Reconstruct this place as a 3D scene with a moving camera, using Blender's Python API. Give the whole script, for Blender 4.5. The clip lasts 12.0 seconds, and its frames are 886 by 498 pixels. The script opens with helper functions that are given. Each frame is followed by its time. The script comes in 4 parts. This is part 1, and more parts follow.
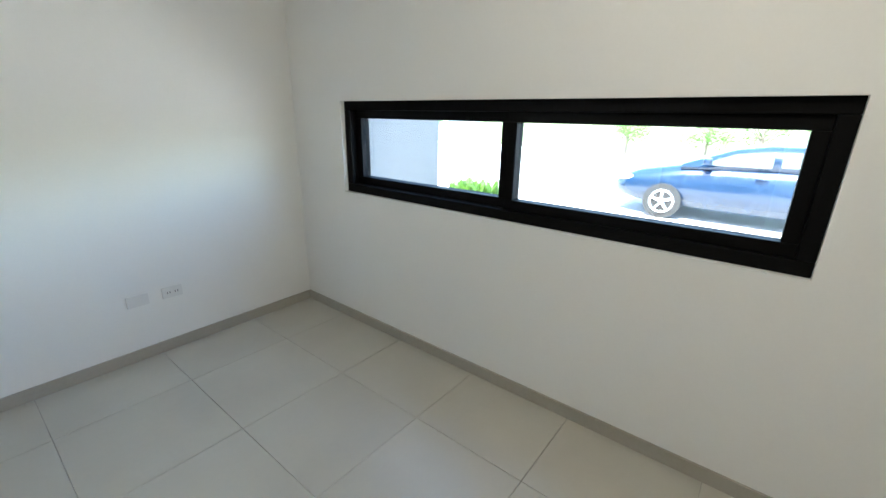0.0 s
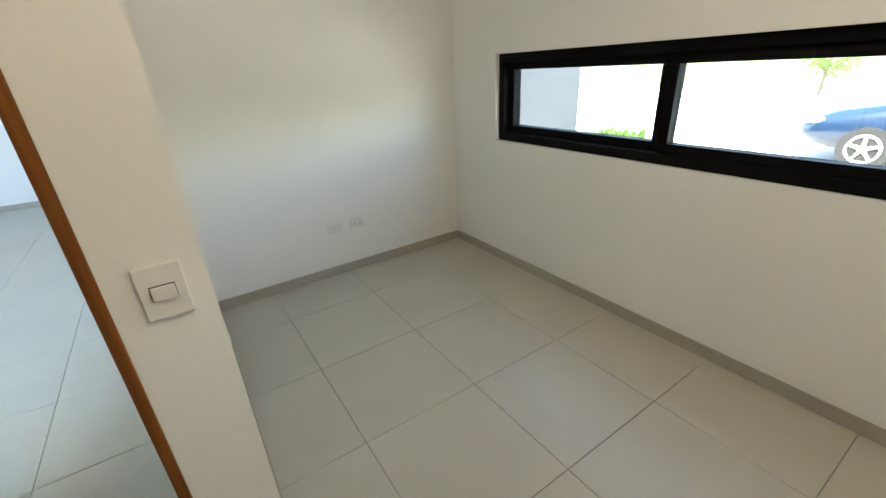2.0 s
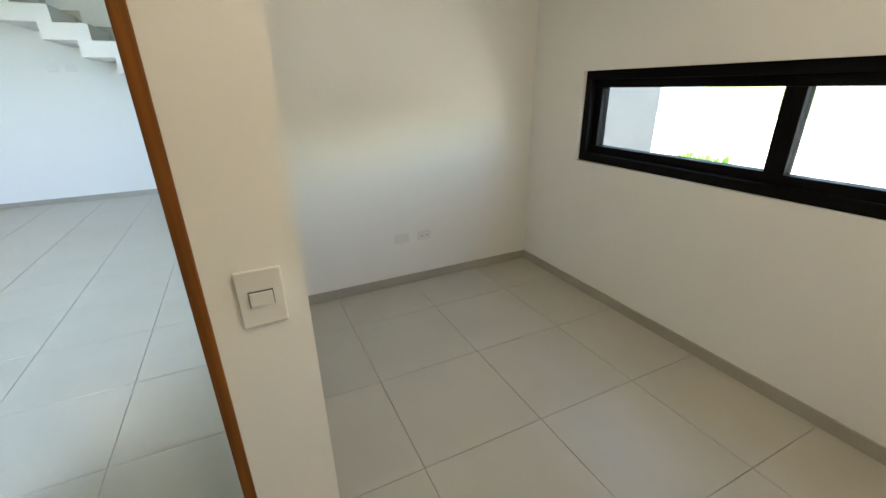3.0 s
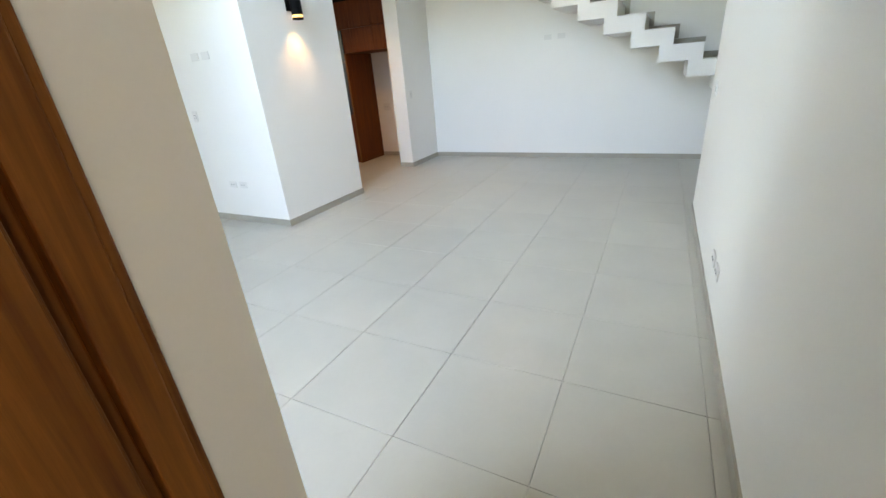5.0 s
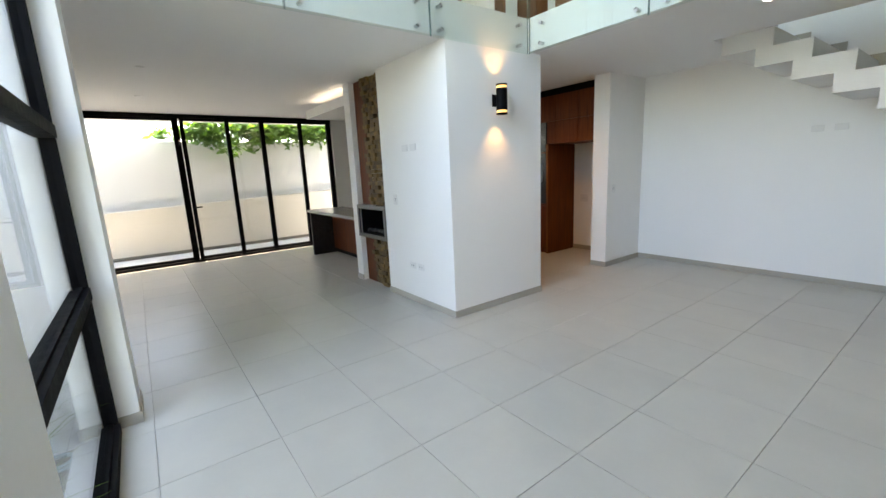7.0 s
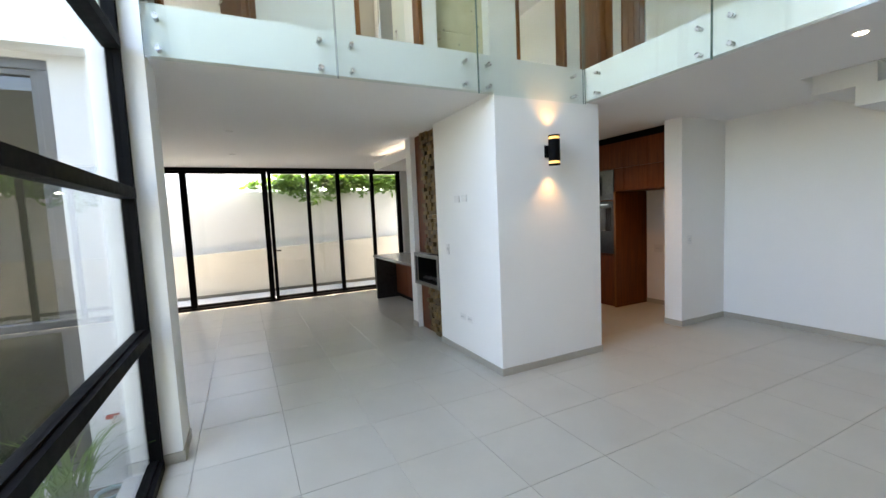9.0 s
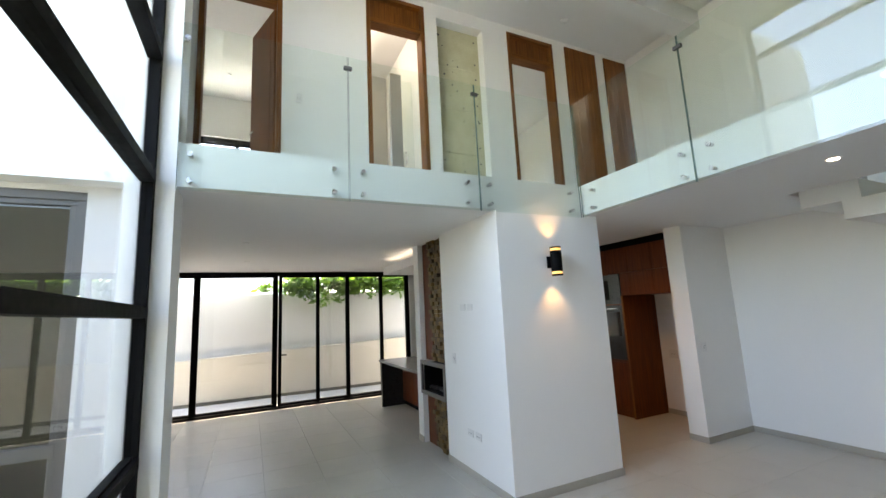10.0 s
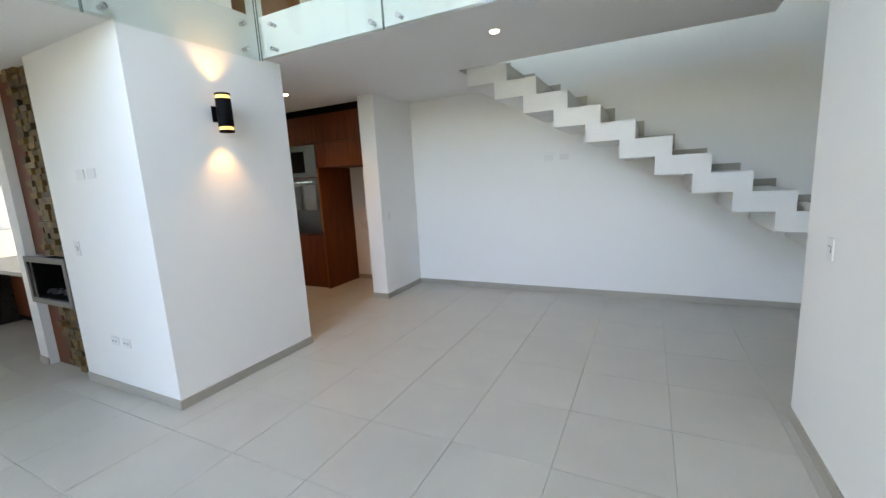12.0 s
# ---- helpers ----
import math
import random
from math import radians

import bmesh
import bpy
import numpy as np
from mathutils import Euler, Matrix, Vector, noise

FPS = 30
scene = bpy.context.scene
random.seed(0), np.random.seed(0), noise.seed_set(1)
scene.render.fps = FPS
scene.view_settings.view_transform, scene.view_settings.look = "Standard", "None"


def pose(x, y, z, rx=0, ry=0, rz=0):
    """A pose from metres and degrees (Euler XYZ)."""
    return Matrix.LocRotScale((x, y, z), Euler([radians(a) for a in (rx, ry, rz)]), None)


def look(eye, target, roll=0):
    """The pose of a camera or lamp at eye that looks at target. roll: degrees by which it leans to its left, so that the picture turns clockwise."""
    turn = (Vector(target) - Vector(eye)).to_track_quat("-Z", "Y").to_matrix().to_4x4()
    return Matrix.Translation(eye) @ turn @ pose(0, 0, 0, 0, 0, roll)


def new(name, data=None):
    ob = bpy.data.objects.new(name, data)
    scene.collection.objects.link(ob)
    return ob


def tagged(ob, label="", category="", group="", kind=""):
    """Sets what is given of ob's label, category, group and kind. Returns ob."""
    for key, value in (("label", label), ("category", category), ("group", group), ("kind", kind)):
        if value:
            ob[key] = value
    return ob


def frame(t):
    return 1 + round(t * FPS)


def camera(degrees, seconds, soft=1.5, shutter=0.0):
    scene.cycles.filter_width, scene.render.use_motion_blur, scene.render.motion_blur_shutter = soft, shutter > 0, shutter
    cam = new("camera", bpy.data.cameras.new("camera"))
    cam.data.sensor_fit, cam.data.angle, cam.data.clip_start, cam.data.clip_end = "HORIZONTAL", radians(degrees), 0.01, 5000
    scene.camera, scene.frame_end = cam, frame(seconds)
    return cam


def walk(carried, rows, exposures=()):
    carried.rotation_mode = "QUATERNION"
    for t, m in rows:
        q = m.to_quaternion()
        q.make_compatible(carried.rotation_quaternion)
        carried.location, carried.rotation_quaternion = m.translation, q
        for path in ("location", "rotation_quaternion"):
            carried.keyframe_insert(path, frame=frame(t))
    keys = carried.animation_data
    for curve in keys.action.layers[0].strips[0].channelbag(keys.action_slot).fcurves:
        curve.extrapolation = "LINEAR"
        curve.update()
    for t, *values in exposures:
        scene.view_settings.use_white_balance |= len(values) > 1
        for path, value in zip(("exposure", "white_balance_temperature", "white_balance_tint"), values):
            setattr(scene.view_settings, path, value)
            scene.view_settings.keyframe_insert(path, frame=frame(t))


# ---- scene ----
cam = camera(94.6, 12.0)
SCONCE_W = 0.5
PATH = [
    (0, (4.378, -3.891, 1.472), (5.867, -2.709, 0.851), 1.0),
    (0.5, (4.417, -4.004, 1.479), (5.754, -2.702, 0.76), 1.8),
    (1, (4.293, -3.998, 1.48), (5.276, -2.416, 0.752), -0.1),
    (1.5, (4.156, -4.015, 1.485), (5.07, -2.457, 0.627), -4.6),
    (2, (4.064, -4.024, 1.485), (5.056, -2.489, 0.673), -3.1),
    (2.5, (4.047, -3.979, 1.486), (5.024, -2.399, 0.745), -2.4),
    (3, (4.003, -3.888, 1.474), (4.798, -2.209, 0.733), -1.1),
    (3.5, (3.962, -3.68, 1.452), (4.259, -1.839, 0.728), -2.2),
    (3.7, (3.935, -3.579, 1.474), (3.971, -1.708, 0.766), -1.9),
    (5.3, (3.456, -3.07, 1.419), (2.482, -1.515, 0.622), -6.2),
    (5.5, (3.427, -3.019, 1.424), (2.396, -1.497, 0.636), -6.6),
    (6, (3.351, -2.893, 1.477), (2.253, -1.335, 0.871), -3.9),
    (6.5, (3.216, -2.751, 1.522), (1.947, -1.264, 1.102), -2.8),
    (7, (3.206, -2.603, 1.519), (1.625, -1.44, 1.136), -2.7),
    (7.2, (3.247, -2.511, 1.522), (1.582, -1.484, 1.101), -1.6),
    (8.8, (3.294, -2.33, 1.558), (1.518, -1.446, 1.297), -2.8),
    (9, (3.282, -2.318, 1.589), (1.491, -1.444, 1.427), -2.6),
    (9.5, (3.309, -2.305, 1.677), (1.512, -1.435, 1.806), -2.7),
    (10, (3.343, -2.29, 1.729), (1.555, -1.446, 2.033), -2.8),
    (10.5, (3.357, -2.274, 1.739), (1.595, -1.379, 2.047), -2.8),
    (11, (3.328, -2.201, 1.687), (1.674, -1.083, 1.807), -3.9),
    (11.5, (3.194, -1.989, 1.616), (1.888, -0.484, 1.442), -3.9),
    (11.8, (3.129, -1.859, 1.6), (2.096, -0.167, 1.333), -2.9),
    (12, (3.09, -1.735, 1.582), (2.194, 0.021, 1.245), -3.2),
]
walk(cam, [(t, look(*p)) for t, *p in PATH], [(0, 5.16, 5950, 8), (1.1, 5.1, 5950, 8), (1.7, 5.06, 6900, 8), (2.6, 5.0, 7000, 8), (3.4, 4.93, 7700, 11), (5.3, 4.88, 8200, 16), (6.4, 4.68, 8100, 17), (7, 4.5, 8000, 17),
     (8.8, 4.42, 7900, 18), (10.2, 4.17, 7900, 18), (10.7, 4.15, 7900, 18), (11.4, 4.34, 7850, 18), (12, 4.6, 7800, 18)])

# ---- world, sun and lamps ----
SUN_EL, SUN_AZ = 65, 84          # degrees; azimuth turned from +Y towards -X
world = bpy.data.worlds.new("sky")
scene.world = world
world.use_nodes = True
wn = world.node_tree.nodes
sky = wn.new("ShaderNodeTexSky")
sky.sky_type, sky.sun_disc = "NISHITA", False
sky.sun_elevation, sky.sun_rotation = radians(SUN_EL), radians(-SUN_AZ)
wn["Background"].inputs["Strength"].default_value = 0.15
world.node_tree.links.new(sky.outputs[0], wn["Background"].inputs[0])
sun = new("sun", bpy.data.lights.new("sun", "SUN"))
sun.data.energy, sun.data.angle, sun.data.color = 3.0, radians(0.5), (1, 0.95, 0.87)
sun.rotation_euler = (radians(90 - SUN_EL), 0, radians(180 + SUN_AZ))


def lamp(name, kind, xyz, watts, colour, size=0.05, **extra):
    ob = new(name, bpy.data.lights.new(name, kind))
    ob.location, ob.data.energy, ob.data.color = xyz, watts, colour
    ob.data.shadow_soft_size = size
    return ob


# ---- materials ----
def ramp(nt, src, lo, hi, a, b):
    n = nt.nodes.new("ShaderNodeMapRange")
    n.inputs[1].default_value, n.inputs[2].default_value, n.inputs[3].default_value, n.inputs[4].default_value = lo, hi, a, b
    nt.links.new(src, n.inputs[0])
    return n.outputs[0]


def surface(name, colour, rough=0.6, metal=0.0, scale=3.0, vary=0.06, bump=0.05, grain=120.0, stretch=(1, 1, 1), dark=None, per_piece=0.0, coat=0.0, fine=None, spread=None):
    """A procedural surface: colour varied at a coarse and a fine scale, with fine relief. dark: a second colour for streaks."""
    m = bpy.data.materials.new(name)
    m.use_nodes = True
    nt = m.node_tree
    b = nt.nodes["Principled BSDF"]
    geo = nt.nodes.new("ShaderNodeNewGeometry")
    mp = nt.nodes.new("ShaderNodeMapping")
    mp.inputs["Scale"].default_value = stretch
    nt.links.new(geo.outputs["Position"], mp.inputs[0])
    info = nt.nodes.new("ShaderNodeObjectInfo")
    if per_piece:
        off = nt.nodes.new("ShaderNodeVectorMath")
        off.operation = "MULTIPLY"
        nt.links.new(info.outputs["Random"], off.inputs[0])
        off.inputs[1].default_value = (13.7, 29.3, 41.1)
        nt.links.new(off.outputs[0], mp.inputs["Location"])
    n1, n2 = nt.nodes.new("ShaderNodeTexNoise"), nt.nodes.new("ShaderNodeTexNoise")
    n1.inputs["Scale"].default_value, n1.inputs["Detail"].default_value = scale, 6
    n2.inputs["Scale"].default_value, n2.inputs["Detail"].default_value = grain, 3
    nt.links.new(mp.outputs[0], n1.inputs[0]); nt.links.new(mp.outputs[0], n2.inputs[0])
    mix = nt.nodes.new("ShaderNodeMix")
    mix.data_type = "RGBA"
    d = dark or tuple(c * (1 - 2 * vary) for c in colour)
    mix.inputs[6].default_value, mix.inputs[7].default_value = (*d, 1), (*colour, 1)
    f = ramp(nt, n1.outputs[0], *((0.22, 0.68) if fine is None else (0.0, 1.0)), 0, 1)
    nt.links.new(f, mix.inputs[0])
    hsv = nt.nodes.new("ShaderNodeHueSaturation")
    nt.links.new(mix.outputs[2], hsv.inputs["Color"])
    fine = vary * 0.7 if fine is None else fine
    v = ramp(nt, n2.outputs[0], 0.25, 0.75, 1 - fine, 1 + fine)
    if per_piece:
        mul = nt.nodes.new("ShaderNodeMath")
        mul.operation = "MULTIPLY"
        nt.links.new(v, mul.inputs[0])
        nt.links.new(ramp(nt, info.outputs["Random"], 0, 1, 1 - per_piece, 1 + per_piece), mul.inputs[1])
        v = mul.outputs[0]
    nt.links.new(v, hsv.inputs["Value"])
    nt.links.new(hsv.outputs[0], b.inputs["Base Color"])
    wear = 0.08 if spread is None else spread
    nt.links.new(ramp(nt, n1.outputs[0], 0.2, 0.8, max(rough - wear, 0.02), min(rough + wear, 1)), b.inputs["Roughness"])
    b.inputs["Metallic"].default_value = metal
    b.inputs["Coat Weight"].default_value = coat
    if bump:
        bp = nt.nodes.new("ShaderNodeBump")
        bp.inputs["Strength"].default_value, bp.inputs["Distance"].default_value = bump, 0.004
        nt.links.new(n2.outputs[0], bp.inputs["Height"])
        nt.links.new(bp.outputs[0], b.inputs["Normal"])
    return m


def glass_sheet(name, colour, clear=0.9, rough=0.0, facing=0.04, grazing=0.9):
    """Thin clear glass: what is not mirrored at the surface goes straight through."""
    m = bpy.data.materials.new(name)
    m.use_nodes = True
    nt = m.node_tree
    nt.nodes.remove(nt.nodes["Principled BSDF"])
    out = nt.nodes["Material Output"]
    t, g, mx, lw, pw = (nt.nodes.new("ShaderNode" + k) for k in ("BsdfTransparent", "BsdfGlossy", "MixShader", "LayerWeight", "Math"))
    t.inputs[0].default_value = (*(c * clear for c in colour), 1)
    g.inputs["Roughness"].default_value = rough
    lw.inputs[0].default_value = 0.5
    pw.operation, pw.inputs[1].default_value = "POWER", 5.0
    nt.links.new(lw.outputs["Facing"], pw.inputs[0])
    nt.links.new(ramp(nt, pw.outputs[0], 0, 1, facing, grazing), mx.inputs[0])
    nt.links.new(t.outputs[0], mx.inputs[1]); nt.links.new(g.outputs[0], mx.inputs[2])
    nt.links.new(mx.outputs[0], out.inputs[0])
    return m


def glow(name, colour, strength):
    m = bpy.data.materials.new(name)
    m.use_nodes = True
    b = m.node_tree.nodes["Principled BSDF"]
    b.inputs["Base Color"].default_value = (*colour, 1)
    b.inputs["Emission Color"].default_value = (*colour, 1)
    b.inputs["Emission Strength"].default_value = strength
    return m


WHITE = surface("white_wall_paint", (0.83, 0.82, 0.795), 0.75, scale=0.8, vary=0.012, bump=0.06, grain=90)
CEIL = surface("white_ceiling_paint", (0.80, 0.79, 0.77), 0.85, scale=0.7, vary=0.012, bump=0.05, grain=80)
TILE = surface("greige_porcelain_tile", (0.545, 0.52, 0.455), 0.33, scale=2.6, vary=0.10, bump=0.0, grain=45, per_piece=0.015, fine=0.010, spread=0.04)
SKIRT = surface("greige_tile_skirting", (0.40, 0.368, 0.312), 0.42, scale=3, vary=0.05, bump=0.03, grain=60)
GROUT = surface("grey_grout", (0.40, 0.375, 0.33), 0.9, scale=8, vary=0.12, bump=0.2, grain=200)
WOOD = surface("stained_cedar", (0.25, 0.088, 0.018), 0.48, scale=4, vary=0.12, bump=0.06, grain=60, stretch=(13, 13, 0.5), dark=(0.085, 0.024, 0.005))
WOODH = surface("stained_cedar_flat_grain", (0.25, 0.088, 0.018), 0.48, scale=4, vary=0.12, bump=0.06, grain=60, stretch=(13, 0.5, 13), dark=(0.085, 0.024, 0.005))
CABINET = surface("red_brown_cabinet_veneer", (0.165, 0.038, 0.007), 0.48, scale=4, vary=0.12, bump=0.04, grain=60, stretch=(11, 11, 0.5), dark=(0.06, 0.012, 0.003))
BLACK = surface("black_powder_coat", (0.004, 0.004, 0.0044), 0.6, scale=20, vary=0.08, bump=0.05, grain=300)
for m in (BLACK, WOOD, WOODH, CABINET):
    m.node_tree.nodes["Principled BSDF"].inputs["Specular IOR Level"].default_value = 0.2
BLACK.node_tree.nodes["Principled BSDF"].inputs["Specular IOR Level"].default_value = 0.08
GREYFRAME = surface("grey_aluminium", (0.07, 0.07, 0.074), 0.45, metal=0.3, scale=20, vary=0.08, bump=0.03, grain=300)
CHROME = surface("brushed_steel", (0.62, 0.62, 0.61), 0.28, metal=1.0, scale=30, vary=0.04, bump=0.02, grain=400)
PLASTIC = surface("white_plastic", (0.74, 0.73, 0.71), 0.35, scale=10, vary=0.01, bump=0.0)
DARKSLOT = surface("dark_slot", (0.10, 0.10, 0.10), 0.6, scale=10, vary=0.05, bump=0.0)
STONE = surface("grey_quartz", (0.36, 0.35, 0.33), 0.22, scale=40, vary=0.1, bump=0.0, grain=300)
BLACKSTONE = surface("black_granite", (0.012, 0.012, 0.013), 0.3, scale=60, vary=0.08, bump=0.0, grain=300)
OVENGLASS = surface("dark_mirroring_oven_glass", (0.02, 0.02, 0.021), 0.06, scale=20, vary=0.05, bump=0.0, coat=0.6)
SLATE = surface("rust_split_stone", (0.165, 0.096, 0.023), 0.6, scale=14, vary=0.2, bump=0.6, grain=110, dark=(0.04, 0.022, 0.006), per_piece=0.5)
CONCRETE = surface("board_marked_concrete", (0.60, 0.57, 0.40), 0.75, scale=3.5, vary=0.10, bump=0.25, grain=70, dark=(0.48, 0.44, 0.27))
STEP = surface("white_stair_render", (0.78, 0.77, 0.74), 0.7, scale=1.2, vary=0.02, bump=0.08, grain=80)
RENDER = surface("white_outdoor_render", (0.61, 0.605, 0.60), 0.85, scale=0.9, vary=0.03, bump=0.15, grain=60)
BEIGE = surface("beige_rendered_retaining_wall", (0.68, 0.62, 0.53), 0.9, scale=1.1, vary=0.06, bump=0.25, grain=50)
PAVE = surface("pale_concrete_paving", (0.55, 0.53, 0.50), 0.85, scale=1.2, vary=0.08, bump=0.2, grain=50)
ASPHALT = surface("pale_concrete_road", (0.36, 0.35, 0.33), 0.9, scale=1.0, vary=0.12, bump=0.4, grain=90)
SOIL = surface("garden_soil", (0.10, 0.075, 0.05), 0.95, scale=6, vary=0.2, bump=0.6, grain=60)
ROCK = surface("brown_field_stone", (0.30, 0.19, 0.11), 0.85, scale=8, vary=0.18, bump=0.4, grain=60)
LAWN = surface("dry_lawn", (0.11, 0.14, 0.045), 0.95, scale=1.5, vary=0.2, bump=0.6, grain=70)
LEAF = surface("green_leaf", (0.08, 0.19, 0.025), 0.5, scale=6, vary=0.25, bump=0.0, per_piece=0.2)
nt = LEAF.node_tree
through_light, both = nt.nodes.new("ShaderNodeBsdfTranslucent"), nt.nodes.new("ShaderNodeMixShader")
through_light.inputs[0].default_value = (0.16, 0.32, 0.03, 1)
both.inputs[0].default_value = 0.4
nt.links.new(nt.nodes["Principled BSDF"].outputs[0], both.inputs[1])
nt.links.new(through_light.outputs[0], both.inputs[2])
nt.links.new(both.outputs[0], nt.nodes["Material Output"].inputs[0])
BARK = surface("grey_bark", (0.14, 0.11, 0.085), 0.9, scale=12, vary=0.2, bump=0.6, grain=60, stretch=(3, 3, 0.6))
CARBLUE = surface("dark_blue_car_paint", (0.006, 0.022, 0.055), 0.25, metal=0.1, scale=3, vary=0.05, bump=0.0, coat=0.4)
RUBBER = surface("black_rubber", (0.02, 0.02, 0.02), 0.8, scale=30, vary=0.1, bump=0.2)
GLASS = glass_sheet("clear_window_glass", (0.95, 0.98, 0.97), 0.98)
RAILGLASS = glass_sheet("greenish_railing_glass", (0.955, 0.99, 0.972), 0.985, facing=0.042, grazing=0.65)
GLASSEDGE = surface("dark_green_glass_edge", (0.10, 0.17, 0.145), 0.25, scale=20, vary=0.05, bump=0.0)
TINT = glass_sheet("dark_tinted_glass", (0.06, 0.11, 0.085), 0.9, facing=0.055, grazing=0.6)
# Tints of the next two panes are added to dim the bright view outdoors.
STUDYGLASS = glass_sheet("view_dimming_window_glass", (0.63, 0.65, 0.64), 1.0)
DOORGLASS = glass_sheet("view_dimming_door_glass", (0.88, 0.90, 0.89), 1.0)
LEDWARM = glow("warm_lamp_glow", (1.0, 0.58, 0.18), 0.085)
LEDWHITE = glow("white_lamp_glow", (1.0, 0.95, 0.85), 0.8)


# ---- building helpers ----
def add_box(bm, a, b):
    (x0, y0, z0), (x1, y1, z1) = a, b
    v = [bm.verts.new(p) for p in ((x0, y0, z0), (x1, y0, z0), (x1, y1, z0), (x0, y1, z0), (x0, y0, z1), (x1, y0, z1), (x1, y1, z1), (x0, y1, z1))]
    for f in ((3, 2, 1, 0), (4, 5, 6, 7), (0, 1, 5, 4), (1, 2, 6, 5), (2, 3, 7, 6), (3, 0, 4, 7)):
        bm.faces.new([v[i] for i in f])
    return v


def link_mesh(name, bm, material, parent=None, smooth=False, local=False):
    bm.normal_update()
    me = bpy.data.meshes.new(name)
    bm.to_mesh(me)
    bm.free()
    me.materials.append(material)
    if smooth:
        for p in me.polygons:
            p.use_smooth = True
    ob = new(name, me)
    if parent:
        ob.parent = parent
        if not local and parent.parent is None:
            ob.matrix_parent_inverse = Matrix.Translation(parent.location).inverted()
    return ob


def part(name, bm, material, parent, label="", smooth=False, local=False):
    """One mesh under a thing or a part. local: built round the thing's own origin."""
    ob = link_mesh(name, bm, material, parent, smooth, local)
    return tagged(ob, label)


def boxes(*pairs, bevel=0.0):
    bm = bmesh.new()
    for a, b in pairs:
        add_box(bm, a, b)
    if bevel:
        bmesh.ops.bevel(bm, geom=bm.edges[:], offset=bevel, segments=2, affect="EDGES", profile=0.5)
    return bm


def structure(name, label, category, material, *pairs, bevel=0.0):
    return tagged(link_mesh(name, boxes(*pairs, bevel=bevel), material), label, category, kind="structure")


def thing(name, label, category, at=(0, 0, 0), group="", kind=""):
    ob = new(name)
    ob.empty_display_size = 0.1
    ob.location = at
    return tagged(ob, label, category, group, kind)


def add_tube(bm, p, q, r0, r1=None, n=12, caps=True):
    """A round bar from p to q."""
    p, q = Vector(p), Vector(q)
    r1 = r0 if r1 is None else r1
    m = (q - p).to_track_quat("Z", "Y").to_matrix()
    rings = []
    for c, r in ((p, r0), (q, r1)):
        rings.append([bm.verts.new(c + m @ Vector((r * math.cos(2 * math.pi * i / n), r * math.sin(2 * math.pi * i / n), 0))) for i in range(n)])
    for i in range(n):
        bm.faces.new((rings[0][i], rings[0][(i + 1) % n], rings[1][(i + 1) % n], rings[1][i]))
    if caps:
        bm.faces.new(rings[0][::-1]); bm.faces.new(rings[1])


def tube(p, q, r0, r1=None, n=12):
    bm = bmesh.new()
    add_tube(bm, p, q, r0, r1, n)
    return bm


# ---- plan ----
CZ, FZ, TZ = 2.70, 3.03, 6.00     # lower ceiling, upper floor, upper ceiling
XR, YF = 3.91, 3.68               # hall's side wall and far wall
YG = -2.935                       # glazed wall
CX, CY0, CY1 = 0.03, -0.137, 1.185 # column's face and its two sides
BY = 0.985                        # bridge's edge
PX, PY, PW = 0.07, -2.79, -0.135  # pillar's face and corner, patio wall's face
SXF = -0.09                       # face of the kitchen stub wall

structure("floor", "greige square porcelain floor tiles with thin grey joints", "floor", GROUT,
          ((-5.82, YG - 0.03, -0.2), (6.3, 3.9, -0.010)), ((-5.82, -5.2, -0.2), (-0.14, YG - 0.03, -0.010)), ((2.64, -5.4, -0.2), (6.3, YG - 0.03, -0.010)))
FLOOR = bpy.data.objects["floor"]

WZ0, WZ1, WY0, WY1 = 0.962, 1.55, -4.066, -1.612     # low study window
structure("wall_study_window", "white painted wall with a low wide window opening", "wall", WHITE,
          ((6.15, -5.4, 0), (6.35, -0.9, WZ0)), ((6.15, -5.4, WZ1), (6.35, -0.9, CZ)),
          ((6.15, -5.4, WZ0), (6.35, WY0, WZ1)), ((6.15, WY1, WZ0), (6.35, -0.9, WZ1)))
structure("wall_study_niche", "plain white painted wall", "wall", WHITE, ((4.07, -1.075, 0), (6.15, -0.9, CZ)))
structure("wall_hall_side", "tall white painted wall beside the study doorway", "wall", WHITE,
          ((XR, -2.90, 0), (4.07, 1.285, TZ)))
structure("wall_study_stub", "white painted wall end with the light switch", "wall", WHITE, ((3.891, -3.095, 0), (4.07, -2.90, TZ)))
structure("wall_stair_side", "plain white painted wall beside the stair foot", "wall", WHITE, ((4.07, 1.145, 0), (6.15, 1.285, TZ)))
structure("wall_study_door", "white painted wall over the doorway", "wall", WHITE, ((2.855, -3.085, 2.20), (3.891, -2.90, TZ)))
structure("wall_study_left", "white painted wall at the doorway's edge", "wall", WHITE, ((2.64, -3.085, -0.2), (2.855, -2.715, TZ)), ((2.64, -5.4, -0.2), (2.855, -3.085, 3.2)))
structure("wall_study_back", "plain white painted wall", "wall", WHITE, ((2.82, -5.4, 0), (6.15, -5.25, CZ)))
structure("ceiling_study", "plain white painted ceiling", "ceiling", CEIL, ((2.82, -5.4, CZ), (6.35, -3.085, FZ)), ((4.07, -3.085, CZ), (6.35, 1.145, FZ)))
structure("wall_far", "long plain white painted wall behind the stairs", "wall", WHITE, ((-5.82, YF, -0.2), (6.35, 3.88, TZ)))
structure("wall_east", "plain white painted wall", "wall", WHITE, ((6.15, -0.9, 0), (6.35, YF, TZ)))
